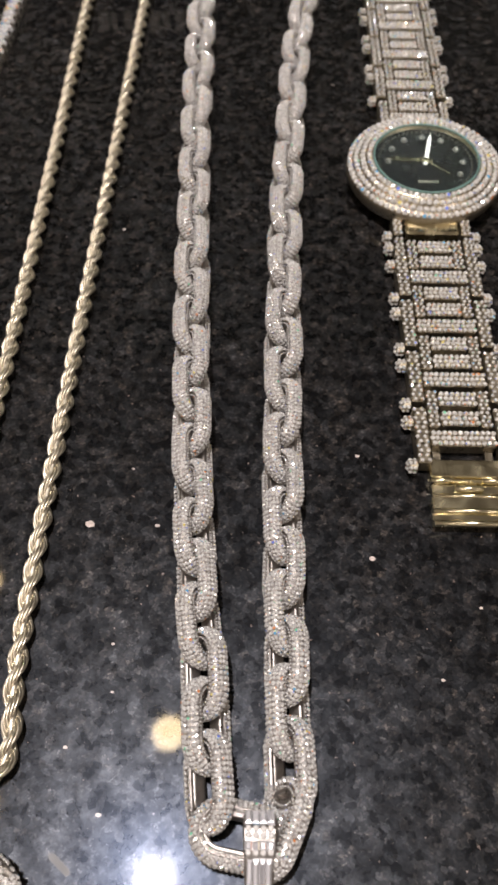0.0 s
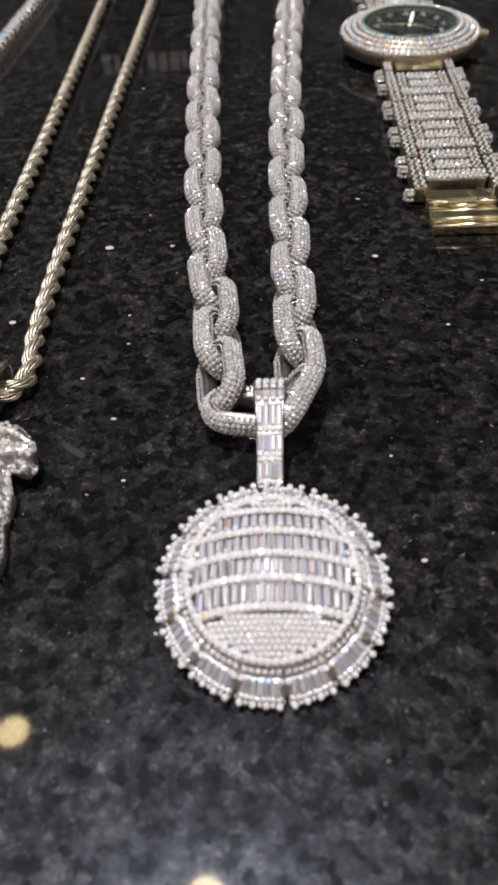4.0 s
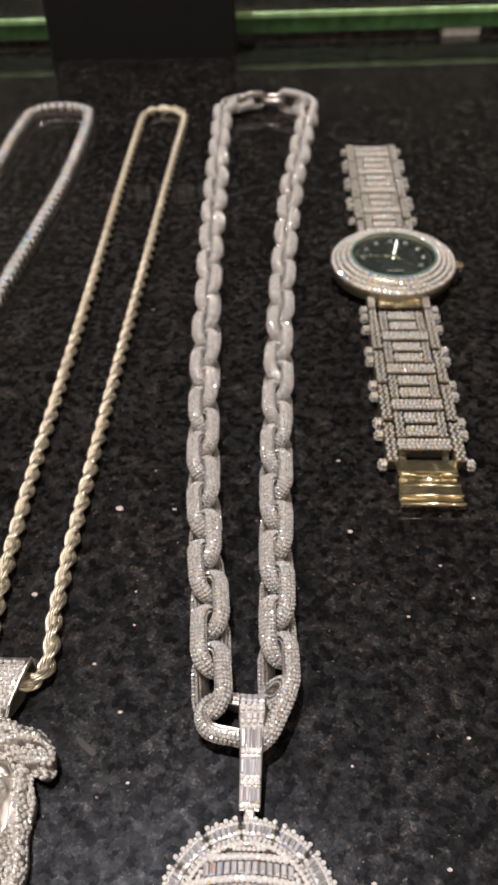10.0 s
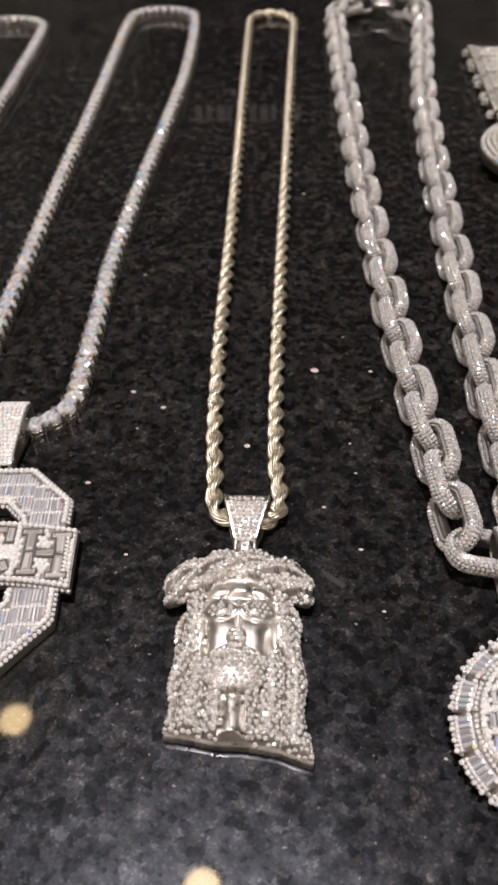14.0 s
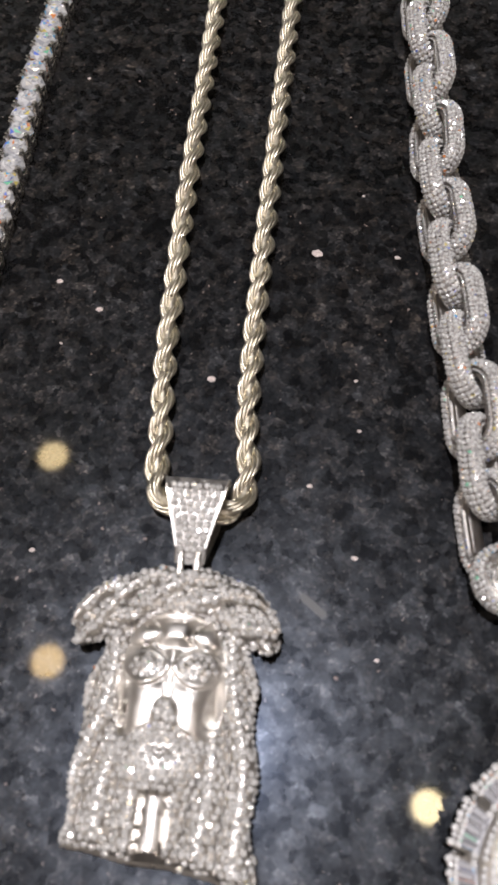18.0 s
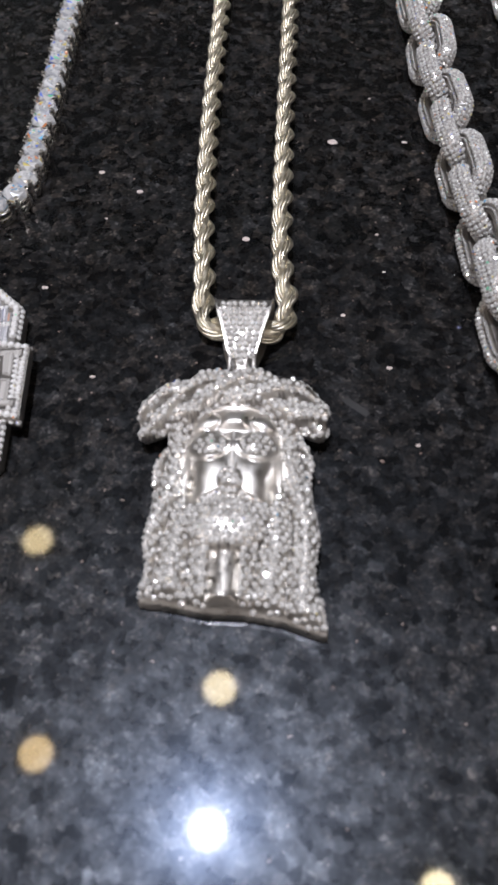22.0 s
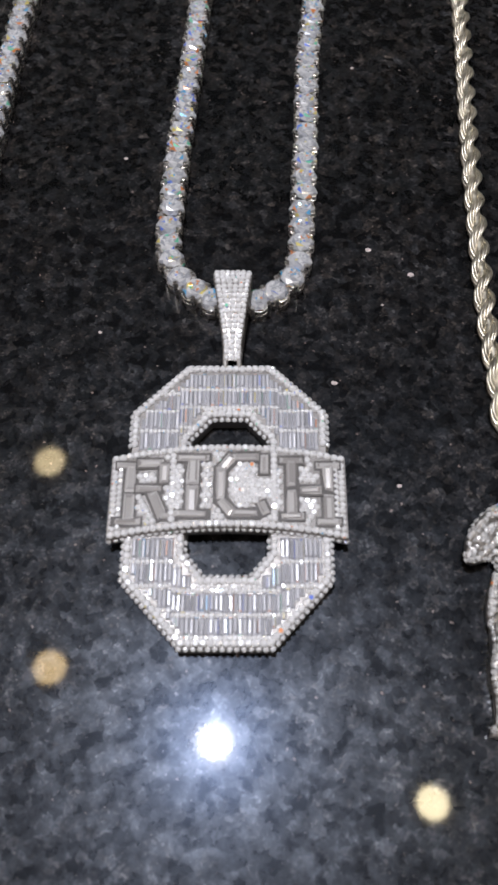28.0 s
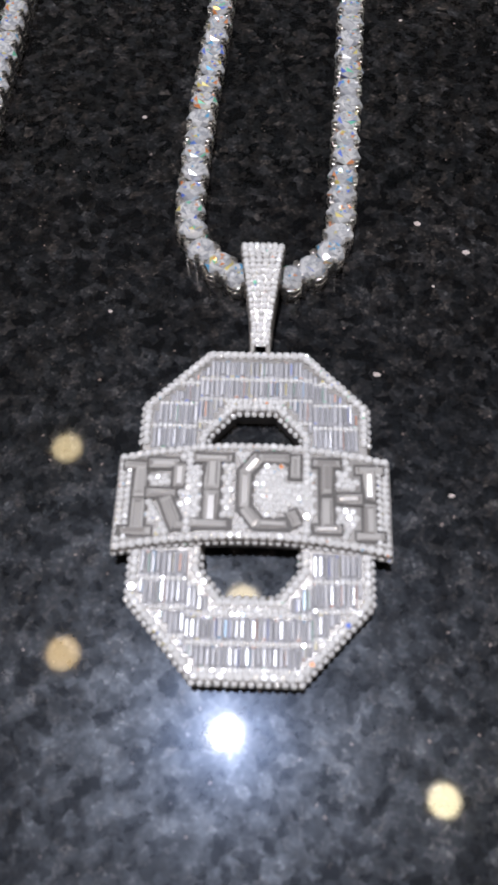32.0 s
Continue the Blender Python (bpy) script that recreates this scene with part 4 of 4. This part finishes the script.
def tennis_necklace(label, loop, pitch=4.62):
    neck = thing("tennis_necklace", label, "necklace", "tennis necklaces")
    for p, t in spline([(x, y, 0.02) for x, y in loop], pitch, True):
        ob = part("cup", CUP, None, neck)
        ob.matrix_basis = Matrix.Translation(p * MM) @ Matrix.Rotation(math.atan2(t.y, t.x) - math.pi / 2 + radians(rng.uniform(-2, 2)), 4, "Z") @ Matrix.Rotation(radians(rng.uniform(-2.5, 2.5)), 4, "Y")
        st = part("stone", BRILLIANT, None, ob)
        st.rotation_euler = (radians(rng.uniform(-6, 6)), radians(rng.uniform(-6, 6)), rng.choice((0, math.pi)) + rng.uniform(-0.12, 0.12))


tennis_necklace("white gold tennis necklace of round clear stones carrying lettered pendant",
                [(-114, 54.2), (-121, 56.2), (-126.3, 61.0), (-129.0, 67.5), (-129.6, 80), (-129.8, 98), (-129.5, 120), (-129.5, 150), (-129.2, 190), (-128.2, 230), (-127.8, 285), (-127.0, 345), (-121, 358), (-111, 361), (-100, 358),
                 (-94.0, 345), (-92.6, 285), (-95.4, 232), (-99.2, 180), (-101.8, 130), (-101.4, 98), (-101.4, 80), (-101.4, 67.5), (-103.2, 61.0), (-107.5, 56.2)])
tennis_necklace("white gold tennis necklace of clear stones with a dark medallion",
                [(-186, 24), (-178, 27), (-171.5, 33), (-169.4, 45), (-170.8, 65), (-172.2, 84), (-173.2, 107), (-173.4, 140), (-171.5, 190), (-168.8, 240), (-168.4, 274), (-168.4, 310), (-169.5, 334), (-176, 345), (-188, 347),
                 (-199, 344), (-204, 332), (-204.5, 300), (-204, 240), (-203, 140), (-202.5, 84), (-202.5, 45), (-200, 33), (-194, 27)])


# ---- lettered pendant ----
def letter_pendant():
    pen = thing("letter_pendant", "octagonal baguette-set pendant with a raised band reading RICH", "pendant", at=(-112.1, 13.2, 0), rz=3.6)
    outer = [(-7.8, -27.6), (7.8, -27.6), (18.2, -16.2), (18.2, 16.0), (8.0, 26.2), (-8.0, 26.2), (-18.2, 16.0), (-18.2, -16.2)]
    hole = [(-3.9, -15.2), (3.9, -15.2), (7.2, -11.2), (7.2, 10.2), (3.2, 14.6), (-3.2, 14.6), (-7.2, 10.2), (-7.2, -11.2)]
    g = Geo()
    n = 8
    o2 = inset(outer, 0.5)
    h2 = inset(hole, -0.4)
    loops = [[(*p, 0.3) for p in outer], [(*p, 3.6) for p in outer], [(*p, 4.1) for p in o2], [(*p, 4.1) for p in h2], [(*p, 3.7) for p in hole], [(*p, 0.3) for p in hole]]
    fs = []
    for k in range(6):
        fs += [(k * n + i, k * n + (i + 1) % n, ((k + 1) % 6) * n + (i + 1) % n, ((k + 1) % 6) * n + i) for i in range(n)]
    g.add(sum(loops, []), fs)
    part("plate", g, BED, pen)
    # rim of stones outside and round the hole
    for poly, d, name in ((outer, 0.95, "outer_rim"), (hole, -0.95, "inner_rim")):
        g = Pieces("rim_stone", BEAD, pen)
        for p, t in along(inset(poly, d), 1.24):
            if abs(p.y) < 8.4:
                continue
            stone(g, (p.x, p.y, 4.45), (0, 0, 1), 0.70, 8, 0.55, 0.14)
        gs = Geo()
        for p, t in along(inset(poly, d * 0.12), 1.2):
            if abs(p.y) > 8.4:
                out = t.cross(Vector((0, 0, 1))) * (1 if d > 0 else -1)
                stone(gs, (p.x, p.y, 3.55), out + Vector((0, 0, 0.7)), 0.6, 6, 0.5, 0.14)
        tagged(part("side_pave", gs, BEAD, pen), kind="stuff")
    lim, lim2 = inset(outer, 1.6), inset(hole, -1.65)
    ys = [22.6, 18.9, 15.1, 10.9, -11.3, -15.6, -20.0, -23.9]
    taken = []
    lens = [3.1, 3.3, 3.8, 3.8, 4.0, 3.9, 3.4, 3.1]
    for y0, ln in zip(ys, lens):
        g, gb = Pieces("baguette", BAGUETTE, pen), Geo()
        xw = 0.80
        for i in range(-22, 23):
            x = i * xw
            dy = 0.0 if abs(x) < 9 else -0.8 * (1 if y0 > 0 else -1)
            y = y0 + dy
            for shift, share in ((0, 1.0), (0.2, 0.62), (-0.2, 0.62), (0.3, 0.42), (-0.3, 0.42)):
                yc, lc = y + shift * ln, ln * share
                tests = [(x + sx * xw / 2, yc + sy * lc * 0.44) for sx in (-1, 1) for sy in (-1, 1)]
                if all(inside(lim, *q) and not inside(lim2, *q) and abs(q[1]) > 8.2 for q in tests):
                    baguette(g, (x, yc, 4.15), (0, 1, 0), (0, 0, 1), xw * 0.99, lc, 0.42)
                    taken.append((x, yc, lc))
                    break
            yb = y - (ln / 2 + 0.35)
            if inside(lim, x, yb) and not inside(lim2, x, yb) and abs(yb) > 9.0:
                stone(gb, (x, yb, 4.3), (0, 0, 1), 0.46, 6, 0.6, 0.15)
        tagged(part("row_pave", gb, BEAD, pen), kind="stuff")
    g = Geo()
    for j in range(-33, 34):
        for i in range(-23, 24):
            x, y = i * 0.86 + 0.43 * (j % 2), j * 0.82
            if abs(y) > 9.0 and inside(lim, x, y) and not inside(lim2, x, y) and not any(abs(x - a) < 0.8 and abs(y - b) < c / 2 + 0.75 for a, b, c in taken):
                stone(g, (x, y, 4.22), (0, 0, 1), 0.43)
    tagged(part("corner_pave", g, BEAD, pen), kind="stuff")
    # the raised band
    def bow(x):
        return 6.0 - 1.1 * (x / 20.95) ** 2

    def sag(x):
        return -0.0045 * x * x + 0.6

    g = Geo()
    nx = 24
    vs, fs = [], []
    for i in range(nx + 1):
        x = -20.95 + 41.9 * i / nx
        z, s = bow(x), sag(x)
        for y, zz in ((-7.9, 2.6), (-7.9, z - 0.4), (-7.5, z), (7.5, z), (7.9, z - 0.4), (7.9, 2.6)):
            vs.append((x, y + s, zz))
    for i in range(nx):
        fs += [(i * 6 + q, (i + 1) * 6 + q, (i + 1) * 6 + (q + 1) % 6, i * 6 + (q + 1) % 6) for q in range(6)]
    fs += [tuple(range(6)), tuple(nx * 6 + q for q in range(5, -1, -1))]
    g.add(vs, fs)
    band = part("band", g, BED, pen)
    g = Pieces("band_stone", BEAD, band)
    for y in (-7.2, 7.2):
        for i in range(34):
            x = -20.2 + 40.4 * i / 33
            stone(g, (x, y + sag(x), bow(x) + 0.3), (x * 0.005, 0, 1), 0.66, 8, 0.55, 0.14)
    gs = Geo()
    for y in (-7.85, 7.85):
        for i in range(36):
            x = -20.6 + 41.2 * i / 35
            stone(gs, (x, y + sag(x), bow(x) - 1.0), (0, y * 0.2, 0.5), 0.56, 6, 0.5, 0.14)
    tagged(part("side_pave", gs, BEAD, band), kind="stuff")
    # the ring of the hole shows again as a line of stones over the band
    for xo in (-9.7, 8.2):
        for i in range(12):
            y = -6.0 + 12.0 * i / 11
            stone(g, (xo, y + sag(xo), bow(xo) + 0.45), (0, 0, 1), 0.66, 8, 0.55, 0.14)
    for sx in (-1, 1):
        for xo in (20.2, 19.1):
            for i in range(12):
                y = -5.9 + 11.8 * i / 11
                stone(g, (sx * xo, y + sag(xo), bow(xo) + 0.2), (sx * 0.1, 0, 1), 0.6)
    # slab letters made of strokes: x, y, width, height, turn
    strokes = {
        "R": [(-2.4, 0, 2.3, 11.0, 0), (-2.6, 5.2, 4.4, 1.5, 0), (-2.6, -5.2, 4.6, 1.5, 0), (0.7, 5.0, 4.4, 1.9, 0), (3.0, 2.7, 2.2, 4.0, 0), (0.7, 0.2, 4.4, 1.7, 0), (2.1, -2.9, 2.2, 5.6, 24), (4.0, -5.2, 2.6, 1.5, 0)],
        "I": [(0, 0, 2.8, 11.0, 0), (0, 5.2, 5.6, 1.6, 0), (0, -5.2, 5.6, 1.6, 0)],
        "C": [(-3.2, 0, 2.3, 6.6, 0), (-2.3, 4.0, 2.2, 3.6, -38), (-2.3, -4.0, 2.2, 3.6, 38), (0.6, 5.2, 4.6, 1.9, 0), (0.6, -5.2, 4.6, 1.9, 0), (3.6, 4.0, 1.8, 3.8, 0), (3.5, -4.1, 1.8, 2.6, 24)],
        "H": [(-2.9, 0, 2.3, 11.0, 0), (2.9, 0, 2.3, 11.0, 0), (-2.9, 5.2, 3.9, 1.5, 0), (-2.9, -5.2, 3.9, 1.5, 0), (2.9, 5.2, 3.9, 1.5, 0), (2.9, -5.2, 3.9, 1.5, 0), (0, 0, 3.8, 1.9, 0)],
    }
    boxes = []
    for ch, lx in (("R", -14.6), ("I", -6.2), ("C", 2.4), ("H", 14.5)):
        g, ge = Geo(), Geo()
        for x, y, w, h, a in [(1.12 * q[0], 1.02 * q[1], q[2] * (1.12 if q[2] > q[3] else 1.02), q[3] * (1.02 if q[3] > q[2] else 0.96), q[4]) for q in strokes[ch]]:
            X, Y = lx + x, y + sag(lx + x)
            boxes.append((X, Y, w, h, a))
            z = bow(X)
            m = Matrix.Translation((X, Y, z)) @ Matrix.Rotation(radians(a), 4, "Z")
            box(ge, -w / 2 - 0.22, w / 2 + 0.22, -h / 2 - 0.22, h / 2 + 0.22, -0.4, 0.34 + 0.004 * (len(boxes) % 9), 0.0, m)
            horiz = w > h
            ln = w if horiz else h
            k = max(1, round(ln / 5.5))
            for i in range(k):
                c = -ln / 2 + ln * (i + 0.5) / k
                d = m @ Vector((c, 0, 0.36) if horiz else (0, c, 0.36))
                ax = (m.to_3x3() @ Vector((1, 0, 0) if horiz else (0, 1, 0)))
                baguette(g, d, ax, (0, 0, 1), min(w, h) * 0.80, ln / k * 0.96, 0.34, 0.10)
        part("letter", g, LETTER_STONE, band, "smoky baguette-set letter " + ch)
        part("letter_frame", ge, LETTER_EDGE, band)
    g = Geo()
    for j in range(-6, 7):
        for i in range(-17, 18):
            x, y = i * 1.08 + 0.54 * (j % 2), j * 0.98
            if abs(x) > 18.6:
                continue
            yy = y + sag(x)
            if any(abs((Matrix.Rotation(radians(-a), 2) @ Vector((x - X, yy - Y))).x) < w / 2 + 0.45 and abs((Matrix.Rotation(radians(-a), 2) @ Vector((x - X, yy - Y))).y) < h / 2 + 0.45 for X, Y, w, h, a in boxes):
                continue
            stone(g, (x, yy, bow(x) + 0.2), (0, 0, 1), 0.62, 8, 0.45, 0.2)
    tagged(part("band_pave", g, BEAD, band), kind="stuff")
    # bail over the tennis chain
    g = Geo()
    path = [(28, 4.2, 1.9), (31, 5.0, 1.9), (36, 6.6, 2.5), (41, 8.2, 3.3), (44.6, 8.4, 3.8), (46.6, 7.2, 3.9), (47.2, 4.4, 3.9), (46, 1.0, 3.6), (42, 0.3, 3.2), (36, 0.6, 2.4), (30, 1.6, 1.9)]
    ribbon(g, [(y, max(0.3, z), w) for y, z, w in path], 0.8)
    bail = part("bail", g, BED, pen, at=(0.4, -0.8, 0))
    g = Geo()
    for p, t in spline([(0, 28.6, 4.3), (0, 31.2, 5.05), (0, 36, 6.6), (0, 41, 8.2), (0, 44.6, 8.4), (0, 46.3, 7.5)], 1.05):
        hw = float(np.interp(p.y, [31, 36, 41, 45, 48], [1.1, 1.8, 2.6, 3.1, 3.2]))
        nn = Vector((1, 0, 0)).cross(t)
        m = max(2, int(2 * hw / 1.0) + 1)
        for k in range(m):
            stone(g, p + Vector((-hw + 2 * hw * k / (m - 1), rng.uniform(-0.15, 0.15), 0)) + nn * 0.12, nn, 0.60, 6, 0.45, 0.3)
    tagged(part("pave", g, BEAD, bail), kind="stuff")
    for sx in (-1, 1):
        g = Geo()
        box(g, sx * 1.35 - 0.45, sx * 1.35 + 0.45, 26.4, 31.0, 1.4, 4.6, 0.2)
        part("hinge_arm", g, STEEL, pen, at=(0.4, -0.8, 0))


letter_pendant()


# ---- dark medallion on the second tennis necklace ----
def dark_medallion():
    med = thing("dark_medallion", "black glossy lobed medallion on the second tennis necklace", "pendant", at=(-186.2, -30, 0))
    g = Geo()
    n = 120
    prof = [(0.92, 0.2), (1.0, 2.0), (0.98, 4.0), (0.9, 5.2), (0.6, 5.6), (0.02, 5.8)]
    vs = []
    for k, z in prof:
        for i in range(n):
            a = math.tau * i / n
            r = 31.0 + 3.2 * abs(math.cos(a * 8)) ** 0.7
            vs.append((k * r * math.cos(a), k * r * math.sin(a), z))
    fs = [(k * n + i, k * n + (i + 1) % n, (k + 1) * n + (i + 1) % n, (k + 1) * n + i) for k in range(len(prof) - 1) for i in range(n)]
    fs.append(tuple(range(n - 1, -1, -1)))
    g.add(vs, fs, True)
    part("body", g, ENAMEL, med)
    g = Geo()
    box(g, -2.5, 2.5, 30, 42, 1.0, 6.0, 0.8)
    part("bail", g, STEEL, med, at=(-2, 0, 0))


dark_medallion()


# ---- watch ----
def watch():
    w = thing("wrist_watch", "stone-paved wrist watch with black dial, opened flat on the counter", "watch", at=(49.4, 201.2, 0), rz=0.4)
    g = Geo()
    n = 72
    prof = [(20.5, 2.0), (22.6, 3.0), (23.4, 5.0), (23.4, 7.2), (22.6, 7.9), (20.6, 8.3), (20.4, 8.9), (18.4, 9.3), (18.2, 9.8), (15.8, 10.1), (15.6, 8.2), (0.01, 8.2)]
    vs = [(r * math.cos(math.tau * i / n), r * math.sin(math.tau * i / n), z) for r, z in prof for i in range(n)]
    fs = [(k * n + i, k * n + (i + 1) % n, (k + 1) * n + (i + 1) % n, (k + 1) * n + i) for k in range(len(prof) - 1) for i in range(n)]
    fs.append(tuple(range(n - 1, -1, -1)))
    g.add(vs, fs, True)
    case = part("case", g, WATCH_BED, w)
    for r, z, rs in ((22.7, 7.7, 0.94), (20.8, 8.6, 0.94), (18.9, 9.4, 0.94), (17.0, 10.1, 0.90)):
        g = Pieces("bezel_stone", WATCH_STONE, case)
        for p in circle(r, int(math.tau * r / (rs * 2.02))):
            stone(g, (*p, z), (p[0] * (0.06 if r > 22 else 0.02), p[1] * (0.06 if r > 22 else 0.02), 1), rs, 8, 0.55, 0.34)
    g = Geo()
    prism(g, circle(15.5, 64), 8.2, 8.5)
    dial = part("dial", g, DIAL, w)
    g = Geo()
    for p in circle(13.9, 60):
        stone(g, (*p, 8.6), (0, 0, 1), 0.36)
    tagged(part("minute_ring", g, OXIDE, dial), kind="stuff")
    for i in range(12):
        if i in (6, 7, 8, 5):
            continue
        a = math.pi / 2 - math.tau * i / 12
        g = Geo()
        stone(g, (11.3 * math.cos(a), 11.3 * math.sin(a), 8.65), (0, 0, 1), 1.05, 8)
        part("hour_marker", g, MARKER, dial)
    g = Geo()
    box(g, -3.0, 3.0, -9.5, -8.6, 8.5, 8.6)
    part("maker_mark", g, WATCH_METAL, dial, "plain pale bar")
    for name, ang, ln, wd, mt in (("minute_hand", 78, 13.0, 1.15, LUME), ("hour_hand", 176, 11.5, 1.2, GOLD), ("second_hand", 318, 10.0, 0.35, GOLD)):
        g = Geo()
        prism(g, [(-2.0, -wd / 2), (ln * 0.8, -wd * 0.5), (ln, 0), (ln * 0.8, wd * 0.5), (-2.0, wd / 2)], 8.9, 9.15, 0.1)
        ob = part(name, g, mt, dial)
        ob.rotation_euler = (0, 0, radians(ang))
    g = Geo()
    prism(g, circle(1.0, 14), 8.5, 9.5, 0.2)
    part("hand_hub", g, GOLD, dial)
    g = Geo()
    prism(g, circle(15.4, 64), 10.0, 10.4, 0.2)
    cr = part("crystal", g, CRYSTAL, w)
    cr.visible_shadow = False
    g = Geo()
    sweep(g, [(Vector((*p, 10.25)), Vector((-p[1], p[0], 0)).normalized()) for p in circle(15.6, 64)], [(0.22, -0.3), (0.22, 0.3), (-0.22, 0.3), (-0.22, -0.3)])
    part("crystal_gasket", g, plain("teal_gasket", (0.16, 0.30, 0.27), 0.3), w, "thin teal crystal gasket")
    g = Geo()
    for k in range(3):
        prism(g, circle(2.3 - 0.25 * k, 14), 0, 1.1, 0.2, Matrix.Translation((23.2 + 1.1 * k, 0, 5)) @ Matrix.Rotation(radians(90), 4, "Y"))
    part("crown", g, GOLD, w)

    # bracelet units: side bars, knobs, short posts and paved cross bars
    def bar(x0, x1, y0, y1, z, rows, cols, name, parent):
        g = Geo()
        box(g, x0, x1, y0, y1, 1.0, z, 0.45)
        ob = part(name, g, WATCH_BED, parent)
        g = Geo()
        r = (0.50 if cols > rows else 0.40) * min((x1 - x0) / cols, (y1 - y0) / rows)
        for i in range(cols):
            for j in range(rows):
                stone(g, (x0 + (x1 - x0) * (i + (0.35 if j % 2 else 0.65)) / cols + rng.uniform(-0.08, 0.08), y0 + (y1 - y0) * (j + 0.5) / rows, z + 0.08), (0, 0, 1), r, 6, 0.6, 0.3)
        tagged(part("pave", g, WATCH_STONE, ob), kind="stuff")

    def knob(sx, y, holder):
        g = Geo()
        prism(g, circle(1.5, 10), 0, 2.3, 0.5, Matrix.Translation((sx * 11.5, y, 2.6)) @ Matrix.Rotation(radians(90 * sx), 4, "Y"))
        kn = part("knob", g, WATCH_BED, holder)
        g = Geo()
        for k in range(2):
            for q in range(5):
                a = -0.3 + 3.74 * q / 4
                stone(g, (sx * (12.1 + 1.1 * k), y + 1.5 * math.cos(a), 2.6 + 1.5 * math.sin(a)), (0.3 * sx * k, math.cos(a), math.sin(a)), 0.54, 6, 0.6, 0.3)
        for q in range(4):
            a = math.tau * q / 4
            stone(g, (sx * 13.8, y + 0.75 * math.cos(a), 2.6 + 0.75 * math.sin(a)), (sx, 0, 0.3), 0.5, 6, 0.6, 0.3)
        tagged(part("pave", g, WATCH_STONE, kn), kind="stuff")

    def unit(c, sides=True, posts=True):
        """One repeat of the bracelet, 17.7 long, round its wide cross bar at c."""
        holder = thing("bracelet_unit", "", "")
        for k in ("label", "category"):
            if k in holder:
                del holder[k]
        holder.parent = w
        holder.location = (0, c * MM, 0)
        for sx in (-1, 1):
            if sides:
                x0, x1 = sorted((sx * 8.2, sx * 11.6))
                bar(x0, x1, -7.2, 8.7, 4.9, 12, 2, "side_bar", holder)
                knob(sx, 5.4, holder)
                knob(sx, -6.9, holder)
            x0, x1 = sorted((sx * 4.95, sx * 7.85))
            bar(x0, x1, 3.3, 14.2 if posts else 8.6, 4.4, 9 if posts else 4, 2, "post", holder)
        if posts:
            bar(-4.7, 4.7, 9.7, 13.9, 4.3, 3, 7, "cross_bar", holder)
        bar(-4.7, 4.7, 3.8, 8.0, 4.3, 3, 7, "cross_bar", holder)
        bar(-7.9, 7.9, -2.15, 2.15, 4.5, 3, 12, "cross_bar", holder)
        g = Geo()
        for x in (-6.3, 6.3):
            box(g, x - 0.9, x + 0.9, -6.0, 11.0, 0.6, 1.6)
        box(g, -6.2, 6.2, 8.4, 9.2, 0.6, 1.6)
        box(g, -11.0, 11.0, -6.0, -5.0, 0.6, 2.0)
        part("hinge_frame", g, WATCH_BED, holder)

    for c in (-43.1, -60.8, -78.5, -96.2):
        unit(c)
    unit(98.1, True, False)
    for c in (80.4, 62.7, 45.0):
        unit(c)
    unit(27.3, False)
    # lugs and end links against the case
    for sy in (-1, 1):
        g = Geo()
        box(g, -7.6, 7.6, min(sy * 19, sy * 27.0), max(sy * 19, sy * 27.0), 2.0, 5.4, 0.6)
        part("end_link", g, GOLD if sy < 0 else WATCH_METAL, w)
        for sx in (-1, 1):
            x0, x1 = sorted((sx * 8.4, sx * 11.2))
            y0, y1 = sorted((sy * 18.5, sy * (27.0 if sy < 0 else 35.2)))
            bar(x0, x1, y0, y1, 4.9, 7 if sy < 0 else 11, 2, "lug", w)
            if sy < 0:
                bar(x0, x1, -34.1, -28.0, 4.7, 5, 2, "side_bar", w)
                knob(sx, -26.2, w)
                knob(sx, -31.0, w)
    # folding clasp
    for name, x, y0, y1, z in (("clasp_leaf", 8.7, -106.2, -101.4, 3.2), ("clasp_rib", 8.5, -107.4, -106.3, 2.6), ("clasp_hinge", 8.4, -111.0, -107.5, 2.0), ("clasp_leaf", 8.8, -114.9, -111.1, 2.9), ("clasp_lip", 9.0, -118.2, -115.0, 2.3)):
        g = Geo()
        box(g, -x, x, y0, y1, 0.3, z, 0.35)
        part(name, g, GOLD, w, "polished gold clasp leaf" if name == "clasp_leaf" else "")
    for x0, x1, y, r in ((-8.5, -3.4, -107.0, 0.75), (3.4, 8.5, -107.0, 0.75), (-3.2, 3.2, -109.2, 0.95), (-8.6, 8.6, -111.1, 0.6), (-8.9, 8.9, -115.0, 0.7), (-9.0, 9.0, -118.2, 0.8), (-8.6, 8.6, -103.9, 0.45)):
        g = Geo()
        prism(g, circle(r, 14), 0, x1 - x0, 0.12, Matrix.Translation((x0, y, 2.4 + 0.3 * r)) @ Matrix.Rotation(radians(90), 4, "Y"), True)
        part("clasp_rod", g, GOLD, w, "bright gold hinge rod")


watch()
